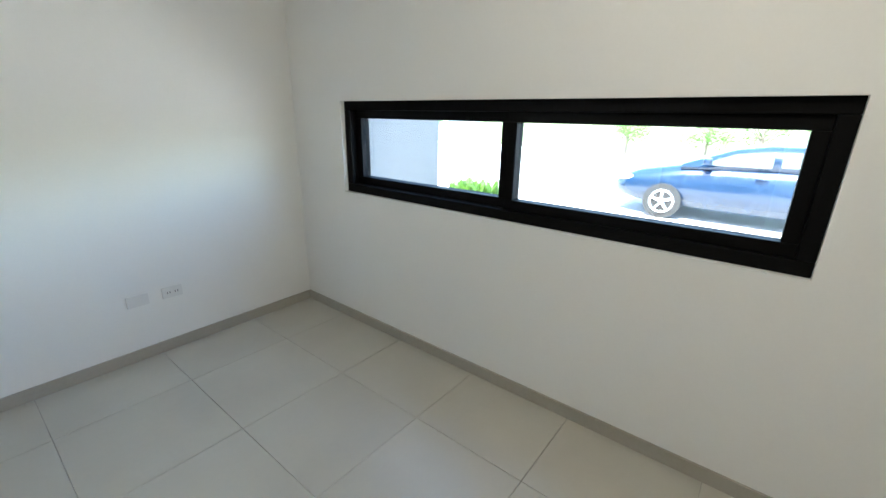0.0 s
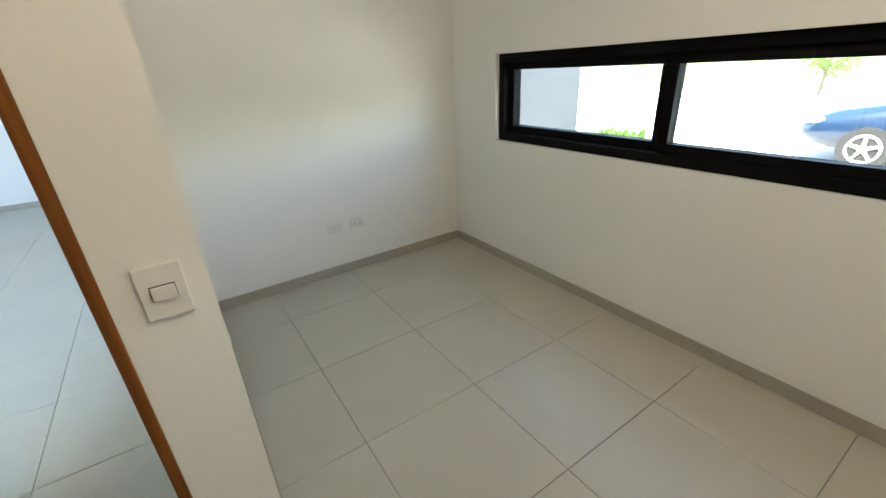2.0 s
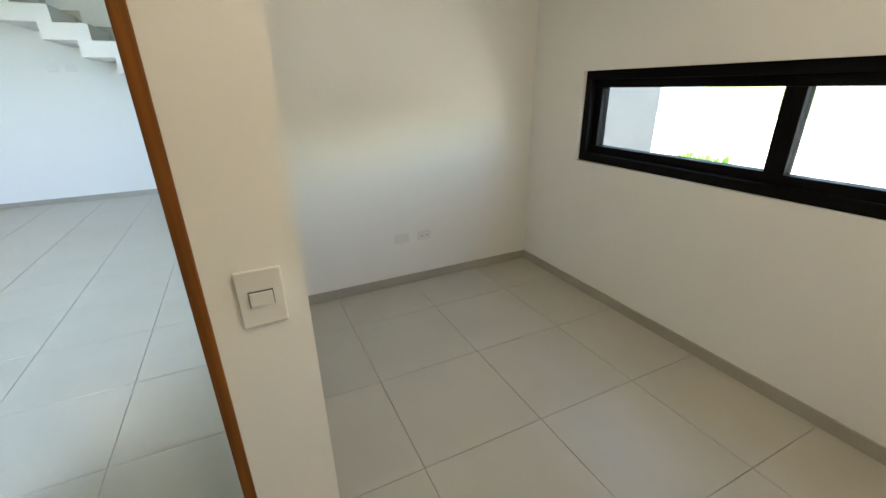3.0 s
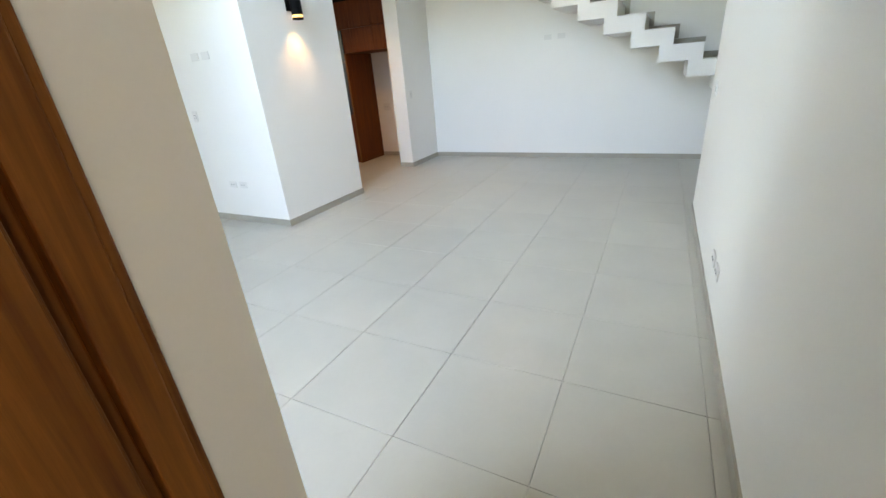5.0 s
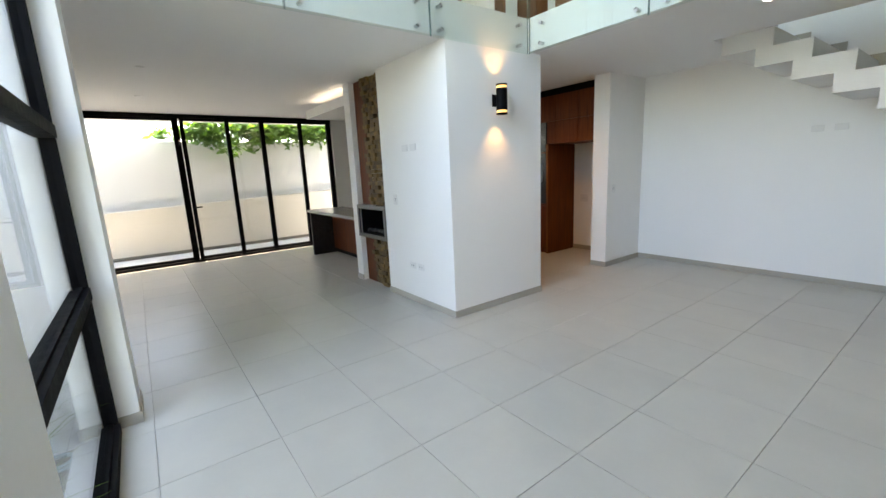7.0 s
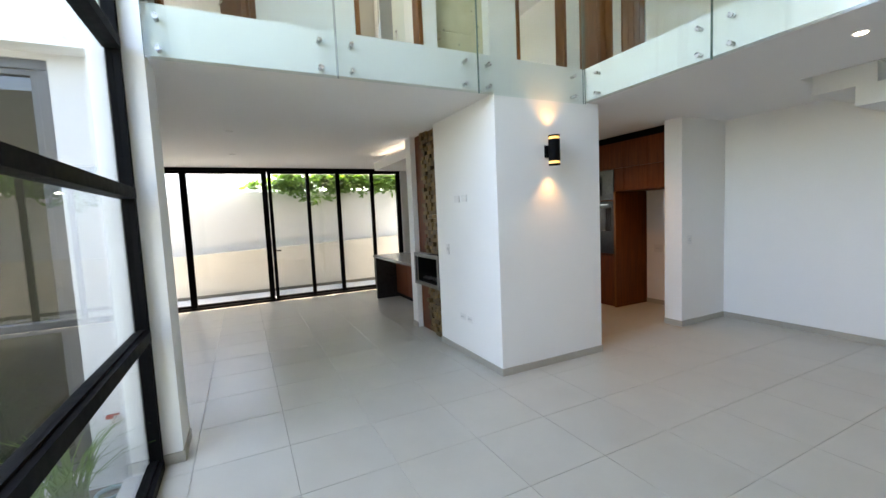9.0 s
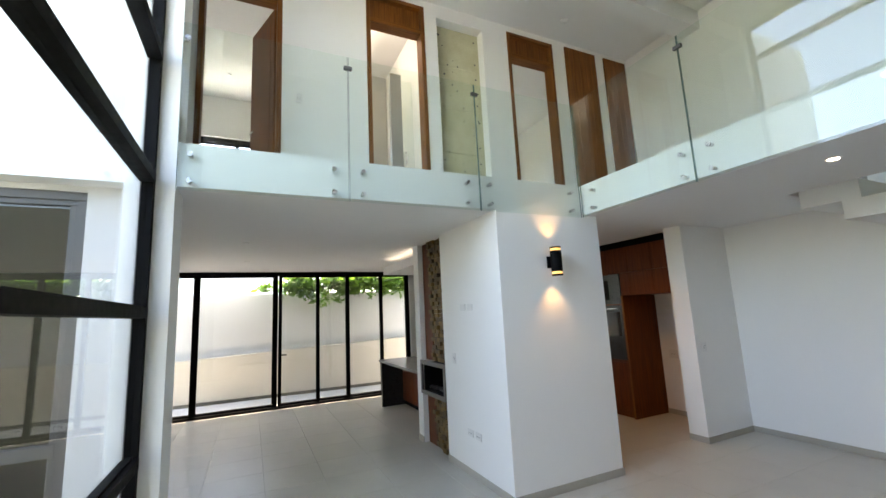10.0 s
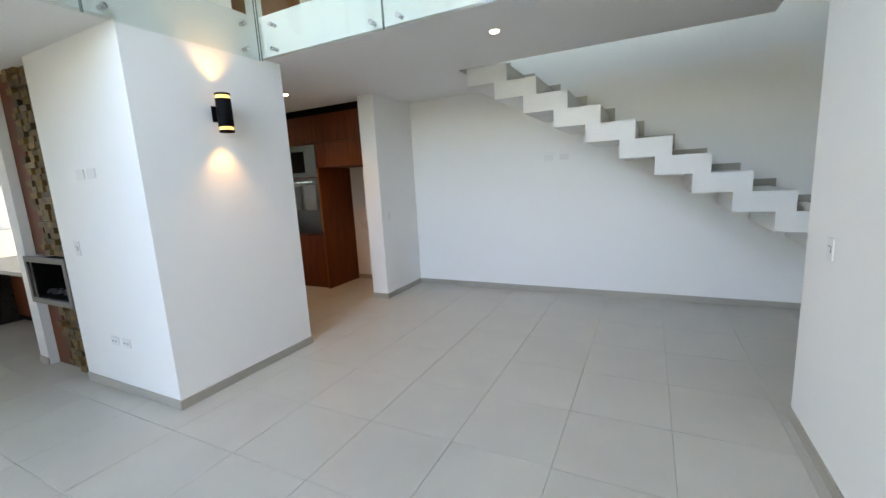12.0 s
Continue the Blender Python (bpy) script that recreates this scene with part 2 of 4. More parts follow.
structure("wall_column", "white painted wall block that carries the balcony corner", "wall", WHITE, ((-1.32, CY0, 0), (CX, CY1, CZ)))
structure("wall_kitchen_stub", "short white painted wall beside the kitchen opening", "wall", WHITE, ((-0.33, 2.76, 0), (SXF, YF, CZ)))
structure("wall_fireplace_pier", "narrow white painted pier beside the fireplace", "wall", WHITE,
          ((-2.30, -0.125, 0), (-2.12, 0.4, CZ)), ((-2.12, -0.013, 0), (-1.32, 0.4, 0.65)), ((-2.12, -0.013, 1.09), (-1.32, 0.4, CZ)), ((-2.12, 0.32, 0.65), (-1.32, 0.4, 1.09)))
structure("pillar_glazed_wall", "square white painted pillar at the glazed wall", "pillar", WHITE, ((-0.29, -3.08, -0.2), (PX, PY, TZ)))
structure("wall_dining_side", "plain white painted wall", "wall", WHITE, ((-5.82, -5.2, 0), (-0.285, -5.0, CZ)))
structure("wall_patio", "white rendered patio wall with a dark window", "wall", RENDER,
          ((-0.285, -5.2, -0.2), (PW, -3.08, 0.0)), ((-0.285, -5.2, 2.66), (PW, -3.08, TZ)),
          ((-0.285, -3.325, 0.0), (PW, -3.08, 2.66)), ((-0.285, -5.2, 0.0), (PW, -4.89, 2.66)))
# Thin dark sheet: shade on the facing wall put into colour, cuts patio bounce.
structure("wall_patio_shade_sheet", "thin dark sheet standing in for shade on the wall across the patio", "wall", surface("dark_shade_render", (0.125, 0.142, 0.118), 0.85, scale=1.2, vary=0.08, bump=0.15, grain=60), ((2.62, -5.4, -0.2), (2.64, -3.15, 3.2)))
structure("wall_patio_back", "white rendered wall closing the patio", "wall", RENDER, ((PW, -7.4, -0.2), (2.82, -7.2, 2.6)))
structure("wall_slide_side", "white painted wall beside the sliding doors", "wall", WHITE, ((-5.82, 1.03, 0), (-5.62, YF, CZ)), ((-5.82, -5.0, 0), (-5.62, -4.55, CZ)))

# upper floor slab with its white edge, and the ceilings
# Slabs run on past the doors as an unseen overhang, added to shade the terrace.
structure("ceiling_slab_gallery", "white painted dining ceiling with the gallery edge", "ceiling", CEIL, ((-6.87, -5.2, CZ), (CX, BY, FZ)))
structure("ceiling_slab_bridge", "white painted hall ceiling with the bridge edge", "ceiling", CEIL, ((-6.87, BY, CZ), (XR, 2.45, FZ)))
structure("ceiling_slab_landing", "white painted ceiling under the stair landing", "ceiling", CEIL, ((-6.87, 2.45, CZ), (1.25, YF, FZ)))
structure("ceiling_upper", "white painted upper ceiling with a dropped beam", "ceiling", CEIL,
          ((-5.82, -5.2, TZ), (PW, -3.13, TZ + 0.25)), ((-5.82, -3.13, TZ), (6.35, 3.88, TZ + 0.25)), ((-0.25, PY, 5.72), (0.03, YF, TZ)))

# upper corridor wall with its doorways
UX = -1.30
structure("wall_upper_corridor", "white painted corridor wall with tall doorways", "wall", WHITE,
          ((UX - 0.15, -5.0, FZ), (UX, -2.87, TZ)), ((UX - 0.15, -2.87, 5.90), (UX, -2.03, TZ)), ((UX - 0.15, -2.03, FZ), (UX, -1.03, TZ)),
          ((UX - 0.15, -1.03, 5.90), (UX, -0.22, TZ)), ((UX - 0.15, -0.22, FZ), (UX, -0.03, TZ)), ((UX - 0.15, -0.03, 5.80), (UX, 0.71, TZ)),
          ((UX - 0.15, 0.71, FZ), (UX, 1.14, TZ)), ((UX - 0.15, 1.14, 5.90), (UX, 2.01, TZ)), ((UX - 0.15, 2.01, FZ), (UX, YF, TZ)))
structure("wall_upper_rooms", "white painted walls of the upper rooms", "wall", WHITE,
          ((-5.2, -5.0, FZ), (-5.0, -3.6, TZ)), ((-5.2, -3.6, FZ), (-5.0, -1.8, 3.9)), ((-5.2, -3.6, 5.2), (-5.0, -1.8, TZ)), ((-5.2, -1.8, FZ), (-5.0, -1.4, TZ)), ((-5.2, -1.4, FZ), (-5.0, -0.3, 4.2)), ((-5.2, -1.4, 5.7), (-5.0, -0.3, TZ)), ((-5.2, -0.3, FZ), (-5.0, 1.3, TZ)), ((-5.2, 1.3, FZ), (-5.0, 2.5, 4.1)), ((-5.2, 1.3, 5.4), (-5.0, 2.5, TZ)), ((-5.2, 2.5, FZ), (-5.0, YF, TZ)),
          ((-5.0, -1.6, FZ), (UX - 0.15, -1.48, TZ)), ((-5.0, -0.14, FZ), (UX - 0.15, -0.06, TZ)), ((-5.0, 0.81, FZ), (UX - 0.15, 0.91, TZ)),
          ((-5.2, -5.2, FZ), (-0.285, -5.0, TZ)))

# ground outside
structure("ground", "dry ground that reaches the horizon", "ground", LAWN, ((-400, -400, -0.35), (400, 400, -0.22)))
structure("pavement_front", "sunlit pale concrete driveway", "pavement", PAVE, ((6.35, -30, -0.22), (16.5, 14, -0.12)))
structure("road", "sunbleached street", "road", ASPHALT, ((16.6, -200, -0.22), (24, 200, -0.17)))
structure("terrace", "pale paved terrace outside the sliding doors", "pavement", PAVE, ((-7.22, -9, -0.22), (-5.82, 8, -0.02)))
structure("patio_ground", "planted patio soil", "ground", SOIL, ((PW, -7.2, -0.22), (2.64, YG - 0.19, -0.14)))
structure("patio_sill", "pale stone sill outside the glazed wall", "trim", PAVE, ((PX, YG - 0.19, -0.2), (2.64, YG - 0.03, -0.02)))

# ---- skirting ----
def skirting(*pairs):
    for k, (a, b) in enumerate(pairs):
        structure("baseboard", "low greige tile skirting along the wall", "baseboard", SKIRT, ((*a, 0), (*b, 0.072)))


skirting(((6.139, -5.25), (6.15, -1.086)), ((4.08, -1.086), (6.15, -1.075)), ((4.07, -3.095), (4.081, -1.086)), ((3.90, -3.106), (4.081, -3.095)),
         ((XR - 0.011, -2.90), (XR, 1.296)), ((XR, 1.285), (6.15, 1.296)), ((SXF + 0.011, YF - 0.011), (6.15, YF)), ((SXF, 2.749), (SXF + 0.011, YF - 0.011)),
         ((-0.33, 2.749), (SXF, 2.76)), ((CX, CY0 - 0.011), (CX + 0.011, CY1 + 0.011)), ((-1.32, CY0 - 0.011), (CX, CY0)), ((-2.30, -0.136), (-2.12, -0.125)),
         ((PX, YG + 0.03), (PX + 0.011, PY + 0.011)), ((-0.29, PY), (PX, PY + 0.011)), ((-1.30, YF - 0.011), (-0.33, YF)), ((2.855, -2.88), (2.866, -2.704)), ((-5.62, 1.03), (-5.609, YF - 0.011)))


# ---- study: window, doorway ----
def framed_window(name, label, x, y0, y1, z0, z1, frame_w, frame_d, material, splits, glass, sash_w=0.035, group=""):
    """A window in a wall across X: outer frame, sashes between the splits, a pane in each sash."""
    w = thing(name, label, "window", (x, (y0 + y1) / 2, z0), group, "structure")
    d = frame_d / 2
    fr = part("window_frame", boxes(((x - d, y0, z0), (x + d, y1, z0 + frame_w)), ((x - d, y0, z1 - frame_w), (x + d, y1, z1)),
                                    ((x - d, y0, z0 + frame_w), (x + d, y0 + frame_w, z1 - frame_w)), ((x - d, y1 - frame_w, z0 + frame_w), (x + d, y1, z1 - frame_w)), bevel=0.004), material, w)
    ys = [y0 + frame_w, *splits, y1 - frame_w]
    for k, (a, b) in enumerate(zip(ys, ys[1:])):
        o = 0.014 if k % 2 else -0.014
        s, e = sash_w, d * 0.5
        sash = part("sash", boxes(((x + o - e, a, z0 + frame_w), (x + o + e, b, z0 + frame_w + s)), ((x + o - e, a, z1 - frame_w - s), (x + o + e, b, z1 - frame_w)),
                                  ((x + o - e, a, z0 + frame_w + s), (x + o + e, a + s, z1 - frame_w - s)), ((x + o - e, b - s, z0 + frame_w + s), (x + o + e, b, z1 - frame_w - s)), bevel=0.003), material, w)
        pane = part("pane", boxes(((x + o - 0.003, a + s, z0 + frame_w + s), (x + o + 0.003, b - s, z1 - frame_w - s))), glass, sash)
        pane.visible_shadow = False
    return w


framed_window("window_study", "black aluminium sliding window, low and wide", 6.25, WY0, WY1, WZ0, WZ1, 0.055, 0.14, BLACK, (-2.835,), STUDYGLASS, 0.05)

door_frame = thing("door_frame", "stained cedar door frame of the study", "door frame", (3.35, -3.02, 0), "", "structure")
part("jamb", boxes(((2.856, -2.903, 0), (2.876, -2.885, 2.20)), ((2.856, -2.961, 0), (2.888, -2.903, 2.20)), ((2.856, -3.05, 0), (2.862, -2.961, 2.20)), bevel=0.004), WOOD, door_frame)
part("jamb", boxes(((3.866, -3.10, 0), (3.891, -2.90, 2.20)), bevel=0.003), WOOD, door_frame)
part("lintel", boxes(((2.888, -3.05, 2.16), (3.866, -2.894, 2.20)), bevel=0.003), WOODH, door_frame)
study_door = thing("door_study", "stained cedar panel door standing open into the study", "door", (2.85, -3.0, 0), "", "structure")
part("leaf", boxes(((2.864, -3.93, 0.01), (2.890, -2.984, 2.15)), bevel=0.003), WOOD, study_door)
for k in range(6):
    part("board", boxes(((2.890, -3.92 + k * 0.1555, 0.02), (2.897, -3.767 + k * 0.1555, 2.14)), bevel=0.002), WOOD, study_door)
part("handle", boxes(((2.897, -3.88, 1.0), (2.93, -3.86, 1.02)), ((2.93, -3.88, 1.0), (2.942, -3.76, 1.02)), bevel=0.004), CHROME, study_door, "steel lever handle")


# ---- plates on walls ----
def wall_plate(label, category, xyz, turn, w=0.115, h=0.072, face="blank", name="wall_plate"):
    """A plastic plate that faces -Y before the turn about Z."""
    p = thing(name, label, category)
    p.matrix_basis = pose(*xyz, 0, 0, turn)
    part("plate", boxes(((-w / 2, -0.009, -h / 2), (w / 2, 0, h / 2)), bevel=0.003), PLASTIC, p, local=True)
    if face == "outlet":
        for x in (-0.022, 0.022):
            part("socket", boxes(((x - 0.016, -0.011, -0.016), (x + 0.016, -0.009, 0.016)), bevel=0.0008), PLASTIC, p, local=True)
            part("slots", boxes(*(((x + dx - 0.0018, -0.0125, -0.006), (x + dx + 0.0018, -0.011, 0.007)) for dx in (-0.007, 0.007))), DARKSLOT, p, local=True)
    if face == "switch":
        part("gap", boxes(((-w * 0.27, -0.0105, -h * 0.14), (w * 0.27, -0.009, h * 0.14))), DARKSLOT, p, local=True)
        part("rocker", boxes(((-w * 0.25, -0.015, -h * 0.125), (w * 0.25, -0.0105, h * 0.12)), bevel=0.001), PLASTIC, p, local=True)
    return p


wall_plate("white blank cover plate low on the study wall", "wall plate", (4.985, -1.075, 0.385), 0)
wall_plate("white twin power outlet low on the study wall", "power outlet", (5.17, -1.075, 0.385), 0, face="outlet", name="power_outlet")
wall_plate("large white light switch beside the study doorway", "light switch", (3.985, -3.095, 1.10), 0, 0.084, 0.118, "switch", "light_switch")
for y in (-0.53, -0.714):
    tagged(wall_plate("white power outlet low on the hall wall", "power outlet", (XR, y, 0.30), -90, face="outlet", name="power_outlet"), group="hall wall outlets")
wall_plate("white light switch on the tall hall wall", "light switch", (XR, 0.92, 1.13), -90, 0.075, 0.118, "switch", "light_switch")
for x in (1.919, 2.117):
    tagged(wall_plate("white blank plate below the stairs", "wall plate", (x, YF, 1.775), 0), group="plates under the stairs")
wall_plate("white light switch beside the kitchen opening", "light switch", (SXF, 2.915, 1.133), 90, 0.075, 0.118, "switch", "light_switch")
for x in (-0.74, -0.57):
    tagged(wall_plate("white power outlet low on the column", "power outlet", (x, CY0, 0.44), 0, face="outlet", name="power_outlet"), group="column outlets")
for x in (-0.77, -0.605):
    tagged(wall_plate("white blank plate high on the column", "wall plate", (x, CY0, 1.765), 0), group="column plates")
wall_plate("white light switch beside the fireplace", "light switch", (-1.05, CY0, 1.19), 0, 0.075, 0.118, "switch", "light_switch")
wall_plate("large white socket box in the fridge recess", "power outlet", (-1.09, YF, 0.91), 0, 0.15, 0.125, face="outlet", name="power_outlet")
wall_plate("white power outlet low on the study side wall", "power outlet", (4.07, -2.033, 0.353), 90, face="outlet", name="power_outlet")
wall_plate("white light switch on the upper corridor wall", "light switch", (UX, -1.84, 4.247), 90, 0.075, 0.118, "switch", "light_switch")

# ---- hall: sconce, downlights, stairs ----
SCX, SCY = CX + 0.10, 0.478
sconce = thing("wall_sconce", "black cylinder sconce glowing warm up and down", "wall lamp", (CX, SCY, 2.178))
part("backplate", boxes(((CX, SCY - 0.04, 2.118), (CX + 0.012, SCY + 0.04, 2.238)), ((CX + 0.012, SCY - 0.015, 2.148), (CX + 0.05, SCY + 0.015, 2.208)), bevel=0.003), BLACK, sconce)
part("body", tube((SCX, SCY, 2.073), (SCX, SCY, 2.283), 0.056, n=32), BLACK, sconce)
for z0, z1 in ((2.283, 2.308), (2.048, 2.073)):
    part("diffuser", tube((SCX, SCY, z0), (SCX, SCY, z1), 0.050, n=32), LEDWARM, sconce, "warm glowing ring")
for z0, z1 in ((2.308, 2.323), (2.033, 2.048)):
    bm = bmesh.new()
    add_tube(bm, (SCX, SCY, z0), (SCX, SCY, z1), 0.056, n=32, caps=False)
    add_tube(bm, (SCX, SCY, z1), (SCX, SCY, z0), 0.048, n=32, caps=False)
    part("rim", bm, BLACK, sconce)
for name, z, turn in (("sconce_up", 2.338, 180), ("sconce_down", 2.018, 0)):
    sp = lamp(name, "SPOT", (SCX, SCY, z), SCONCE_W, (1.0, 0.58, 0.20), 0.02)
    sp.data.spot_size, sp.data.spot_blend = radians(95), 0.9
    sp.rotation_euler = (radians(turn), 0, 0)


def downlight(xyz, lit, label, r=0.048):
    d = thing("downlight", label, "ceiling light", xyz, "recessed ceiling downlights")
    bm = bmesh.new()
    add_tube(bm, (0, 0, -0.006), (0, 0, 0), r, n=28)
    part("trim_ring", bm, PLASTIC, d, local=True)
    part("lens", tube((0, 0, -0.010), (0, 0, -0.006), r * 0.72, n=28), LEDWHITE if lit else PLASTIC, d, local=True)
    return d


downlight((1.973, 1.545, CZ), True, "round recessed downlight shining in the white ceiling")
for x in (-2.25, -4.02):
    downlight((x, -2.365, CZ), False, "round recessed downlight in the dining ceiling")
# The study's downlight is unseen, added as a source of fill light.
downlight((4.75, -3.9, CZ), True, "unseen round downlight added to fill the study with light")
downlight((-0.9, 2.1, CZ), True, "round recessed downlight shining in the kitchen ceiling")
downlight((-2.1, -1.05, TZ), True, "round recessed downlight shining in the bathroom ceiling")
lamp("bath_downlight", "POINT", (-2.1, -1.05, TZ - 0.15), 1.1, (1, 0.93, 0.82), 0.08)
# Fill light for the study, at the added downlight.
lamp("study_fill", "POINT", (4.75, -3.9, CZ - 0.15), 0.85, (1, 0.89, 0.69), 0.12)
kl = lamp("kitchen_downlight", "SPOT", (-0.9, 2.1, CZ - 0.03), 1.9, (1, 0.53, 0.13), 0.04)
kl.data.spot_size, kl.data.spot_blend = radians(125), 0.9
sp = lamp("hall_downlight", "SPOT", (1.973, 1.545, CZ - 0.02), 1.0, (1, 0.84, 0.66), 0.05)
sp.data.spot_size, sp.data.spot_blend = radians(160), 0.6

RISE, GO, TH, RT = 0.178, 0.3124, 0.178, 0.14     # rise, going, thickness of tread and riser
SY = 2.683
stairs = thing("staircase", "white folded-plate staircase along the far wall", "staircase", (4.1, 3.2, 0))


def nosing(m):
    return 1.392 + GO * (16 - m)


for m in range(5, 17):
    x0, x1, z = nosing(m + 1) - RT, nosing(m), RISE * m + 0.081
    bm = boxes(((max(x0, 1.252), SY, z - TH), (x1, YF - 0.002, z)), ((x1 - RT, SY, z - RISE - 0.001), (x1, YF - 0.002, z - TH)))
    part("skirting", boxes(((max(nosing(m + 1), 1.252), YF - 0.014, z), (x1 + 0.06, YF - 0.002, z + 0.075)), ((x1 + 0.002, YF - 0.014, z - RISE + 0.08), (x1 + 0.06, YF - 0.002, z))), SKIRT, stairs, "greige stepped skirting")
    part("step", bm, STEP, stairs)
part("landing", boxes(((nosing(5), SY, 0), (6.14, YF - 0.002, RISE * 4 + 0.081))), STEP, stairs)
for m in range(1, 4):
    part("step", boxes(((5.14, SY - 0.3 * (4 - m), 0), (6.14, SY - 0.3 * (3 - m), RISE * m + 0.081))), STEP, stairs)


# ---- glass balustrade ----
def balustrade(name, label, runs, along, across, bolts, joints):
    """Panels of glass on steel standoffs. along: 'x' or 'y'; across: the glass's place on the other axis."""
    put = (lambda u, v, z: (u, v, z)) if along == "x" else (lambda u, v, z: (v, u, z))
    mid = (runs[0][0] + runs[-1][1]) / 2
    b = thing(name, label, "railing", put(mid, across, 2.665))
    for u0, u1 in runs:
        p0, p1 = put(u0, across - 0.006, 2.665), put(u1, across + 0.006, 3.955)
        pane = part("glass_panel", boxes((p0, p1)), RAILGLASS, b, "clear greenish glass panel")
        pane.visible_shadow = False
        for e0, e1 in ((u0 - 0.0025, u0 - 0.0005), (u1 + 0.0005, u1 + 0.0025)):
            part("polished_edge", boxes((put(e0, across - 0.006, 2.665), put(e1, across + 0.006, 3.955))), GLASSEDGE, pane)
    for u in bolts:
        for z in (2.735, 2.93):
            wall_v = CX if along == "y" else BY
            out = 0.018 if along == "y" else -0.018
            bm = bmesh.new()
            add_tube(bm, put(u, across + out * 0.34, z), put(u, across + out, z), 0.019, n=14)
            add_tube(bm, put(u, wall_v, z), put(u, across - out * 0.34, z), 0.016, n=14)
            part("standoff", bm, CHROME, b, "round steel standoff")
    for u in joints:
        a, c = put(u - 0.035, across - 0.014, 3.835), put(u + 0.035, across + 0.014, 3.868)
        part("clamp", boxes((tuple(min(i, j) for i, j in zip(a, c)), tuple(max(i, j) for i, j in zip(a, c))), bevel=0.003), GREYFRAME, b, "small dark steel clamp")
    return b


gallery_rail = balustrade("balustrade_gallery", "frameless greenish glass balustrade on the gallery edge", ((-2.785, -1.581), (-1.569, -0.331), (-0.319, 0.925)), "y", CX + 0.046,
                          (-2.71, -1.697, -1.457, -0.453, -0.21, 0.809), (-1.575, -0.325))
bm = bmesh.new()
add_tube(bm, (CX + 0.02, PY, 3.83), (CX + 0.02, PY + 0.03, 3.83), 0.016, n=14)
add_tube(bm, (CX + 0.052, PY + 0.035, 3.83), (CX + 0.064, PY + 0.035, 3.83), 0.019, n=14)
add_tube(bm, (CX + 0.02, PY + 0.03, 3.83), (CX + 0.04, PY + 0.035, 3.83), 0.012, n=14)
part("standoff", bm, CHROME, gallery_rail, "round steel standoff")
balustrade("balustrade_bridge", "frameless greenish glass balustrade on the bridge edge", ((0.09, 1.341), (1.353, 2.597), (2.609, XR - 0.02)), "x", BY - 0.046,
           (0.236, 1.245, 1.477, 2.488, 2.72, 3.78), (1.347, 2.603))

# ---- tall glazed wall to the patio ----
glazed = thing("window_patio", "tall black-framed glazed wall to the patio", "window", (1.5, YG, 0), "", "structure")
GX0, GX1 = PX + 0.002, 2.638
BARS = [0.03, 0.905, 1.815, 2.72, 3.62, 4.52, 5.42, 5.965]
part("jamb", boxes(((GX0, YG - 0.045, -0.02), (GX0 + 0.055, YG + 0.03, TZ)), bevel=0.003), BLACK, glazed)
part("jamb", boxes(((GX1 - 0.055, YG - 0.045, -0.02), (GX1, YG + 0.03, TZ)), bevel=0.003), BLACK, glazed)
for z in BARS:
    part("bar", boxes(((GX0 + 0.055, YG - 0.05, z - 0.034), (GX1 - 0.055, YG + 0.042, z + 0.034)), ((GX0 + 0.055, YG - 0.03, z + 0.034), (GX1 - 0.055, YG + 0.012, z + 0.046)), bevel=0.002), BLACK, glazed)
for z0, z1 in zip(BARS, BARS[1:]):
    pane = part("pane", boxes(((GX0 + 0.055, YG - 0.012, z0 + 0.046), (GX1 - 0.055, YG - 0.004, z1 - 0.034))), GLASS, glazed)
    pane.visible_shadow = False

# ---- sliding doors to the terrace ----
SX = -5.72
slide = thing("door_terrace", "black aluminium sliding glass doors to the terrace", "sliding door", (SX, -1.6, 0), "", "structure")
part("track", boxes(((SX - 0.06, -4.55, -0.02), (SX + 0.06, 1.03, 0.05))), BLACK, slide)
part("head", boxes(((SX - 0.06, -4.55, 2.63), (SX + 0.06, 1.03, CZ - 0.002))), BLACK, slide)
POSTS = [(-4.55, -4.45), (-3.29, -3.18), (-1.90, -1.80), (-1.785, -1.72), (-1.05, -0.98), (-0.43, -0.35), (0.33, 0.40), (0.94, 1.03)]
for y0, y1 in POSTS:
    part("stile", boxes(((SX - 0.04, y0, 0.05), (SX + 0.04, y1, 2.63)), bevel=0.003), BLACK, slide)
for (_, a), (b, _) in zip(POSTS, POSTS[1:]):
    if b - a > 0.1:
        part("rail", boxes(((SX - 0.025, a, 0.05), (SX + 0.025, b, 0.10)), ((SX - 0.025, a, 2.59), (SX + 0.025, b, 2.63))), BLACK, slide)
        pane = part("pane", boxes(((SX - 0.004, a, 0.10), (SX + 0.004, b, 2.59))), DOORGLASS, slide)
        pane.visible_shadow = False
part("handle", boxes(((SX + 0.04, -1.77, 1.02), (SX + 0.09, -1.73, 1.05)), ((SX + 0.07, -1.73, 1.02), (SX + 0.09, -1.63, 1.045)), bevel=0.004), BLACK, slide, "black lever handle")

# ---- fireplace recess ----
structure("trim_cedar_panel", "tall dark stained cedar panel in the fireplace recess", "panel", CABINET, ((-2.12, -0.05, 0.0), (-1.86, -0.014, 0.65)), ((-2.12, -0.05, 1.09), (-1.86, -0.014, CZ)))
mosaic = thing("stone_cladding", "rough rust-brown split stone cladding in the recess", "cladding", (-1.6, -0.02, 0), "", "structure")
random.seed(4)
rows = 52
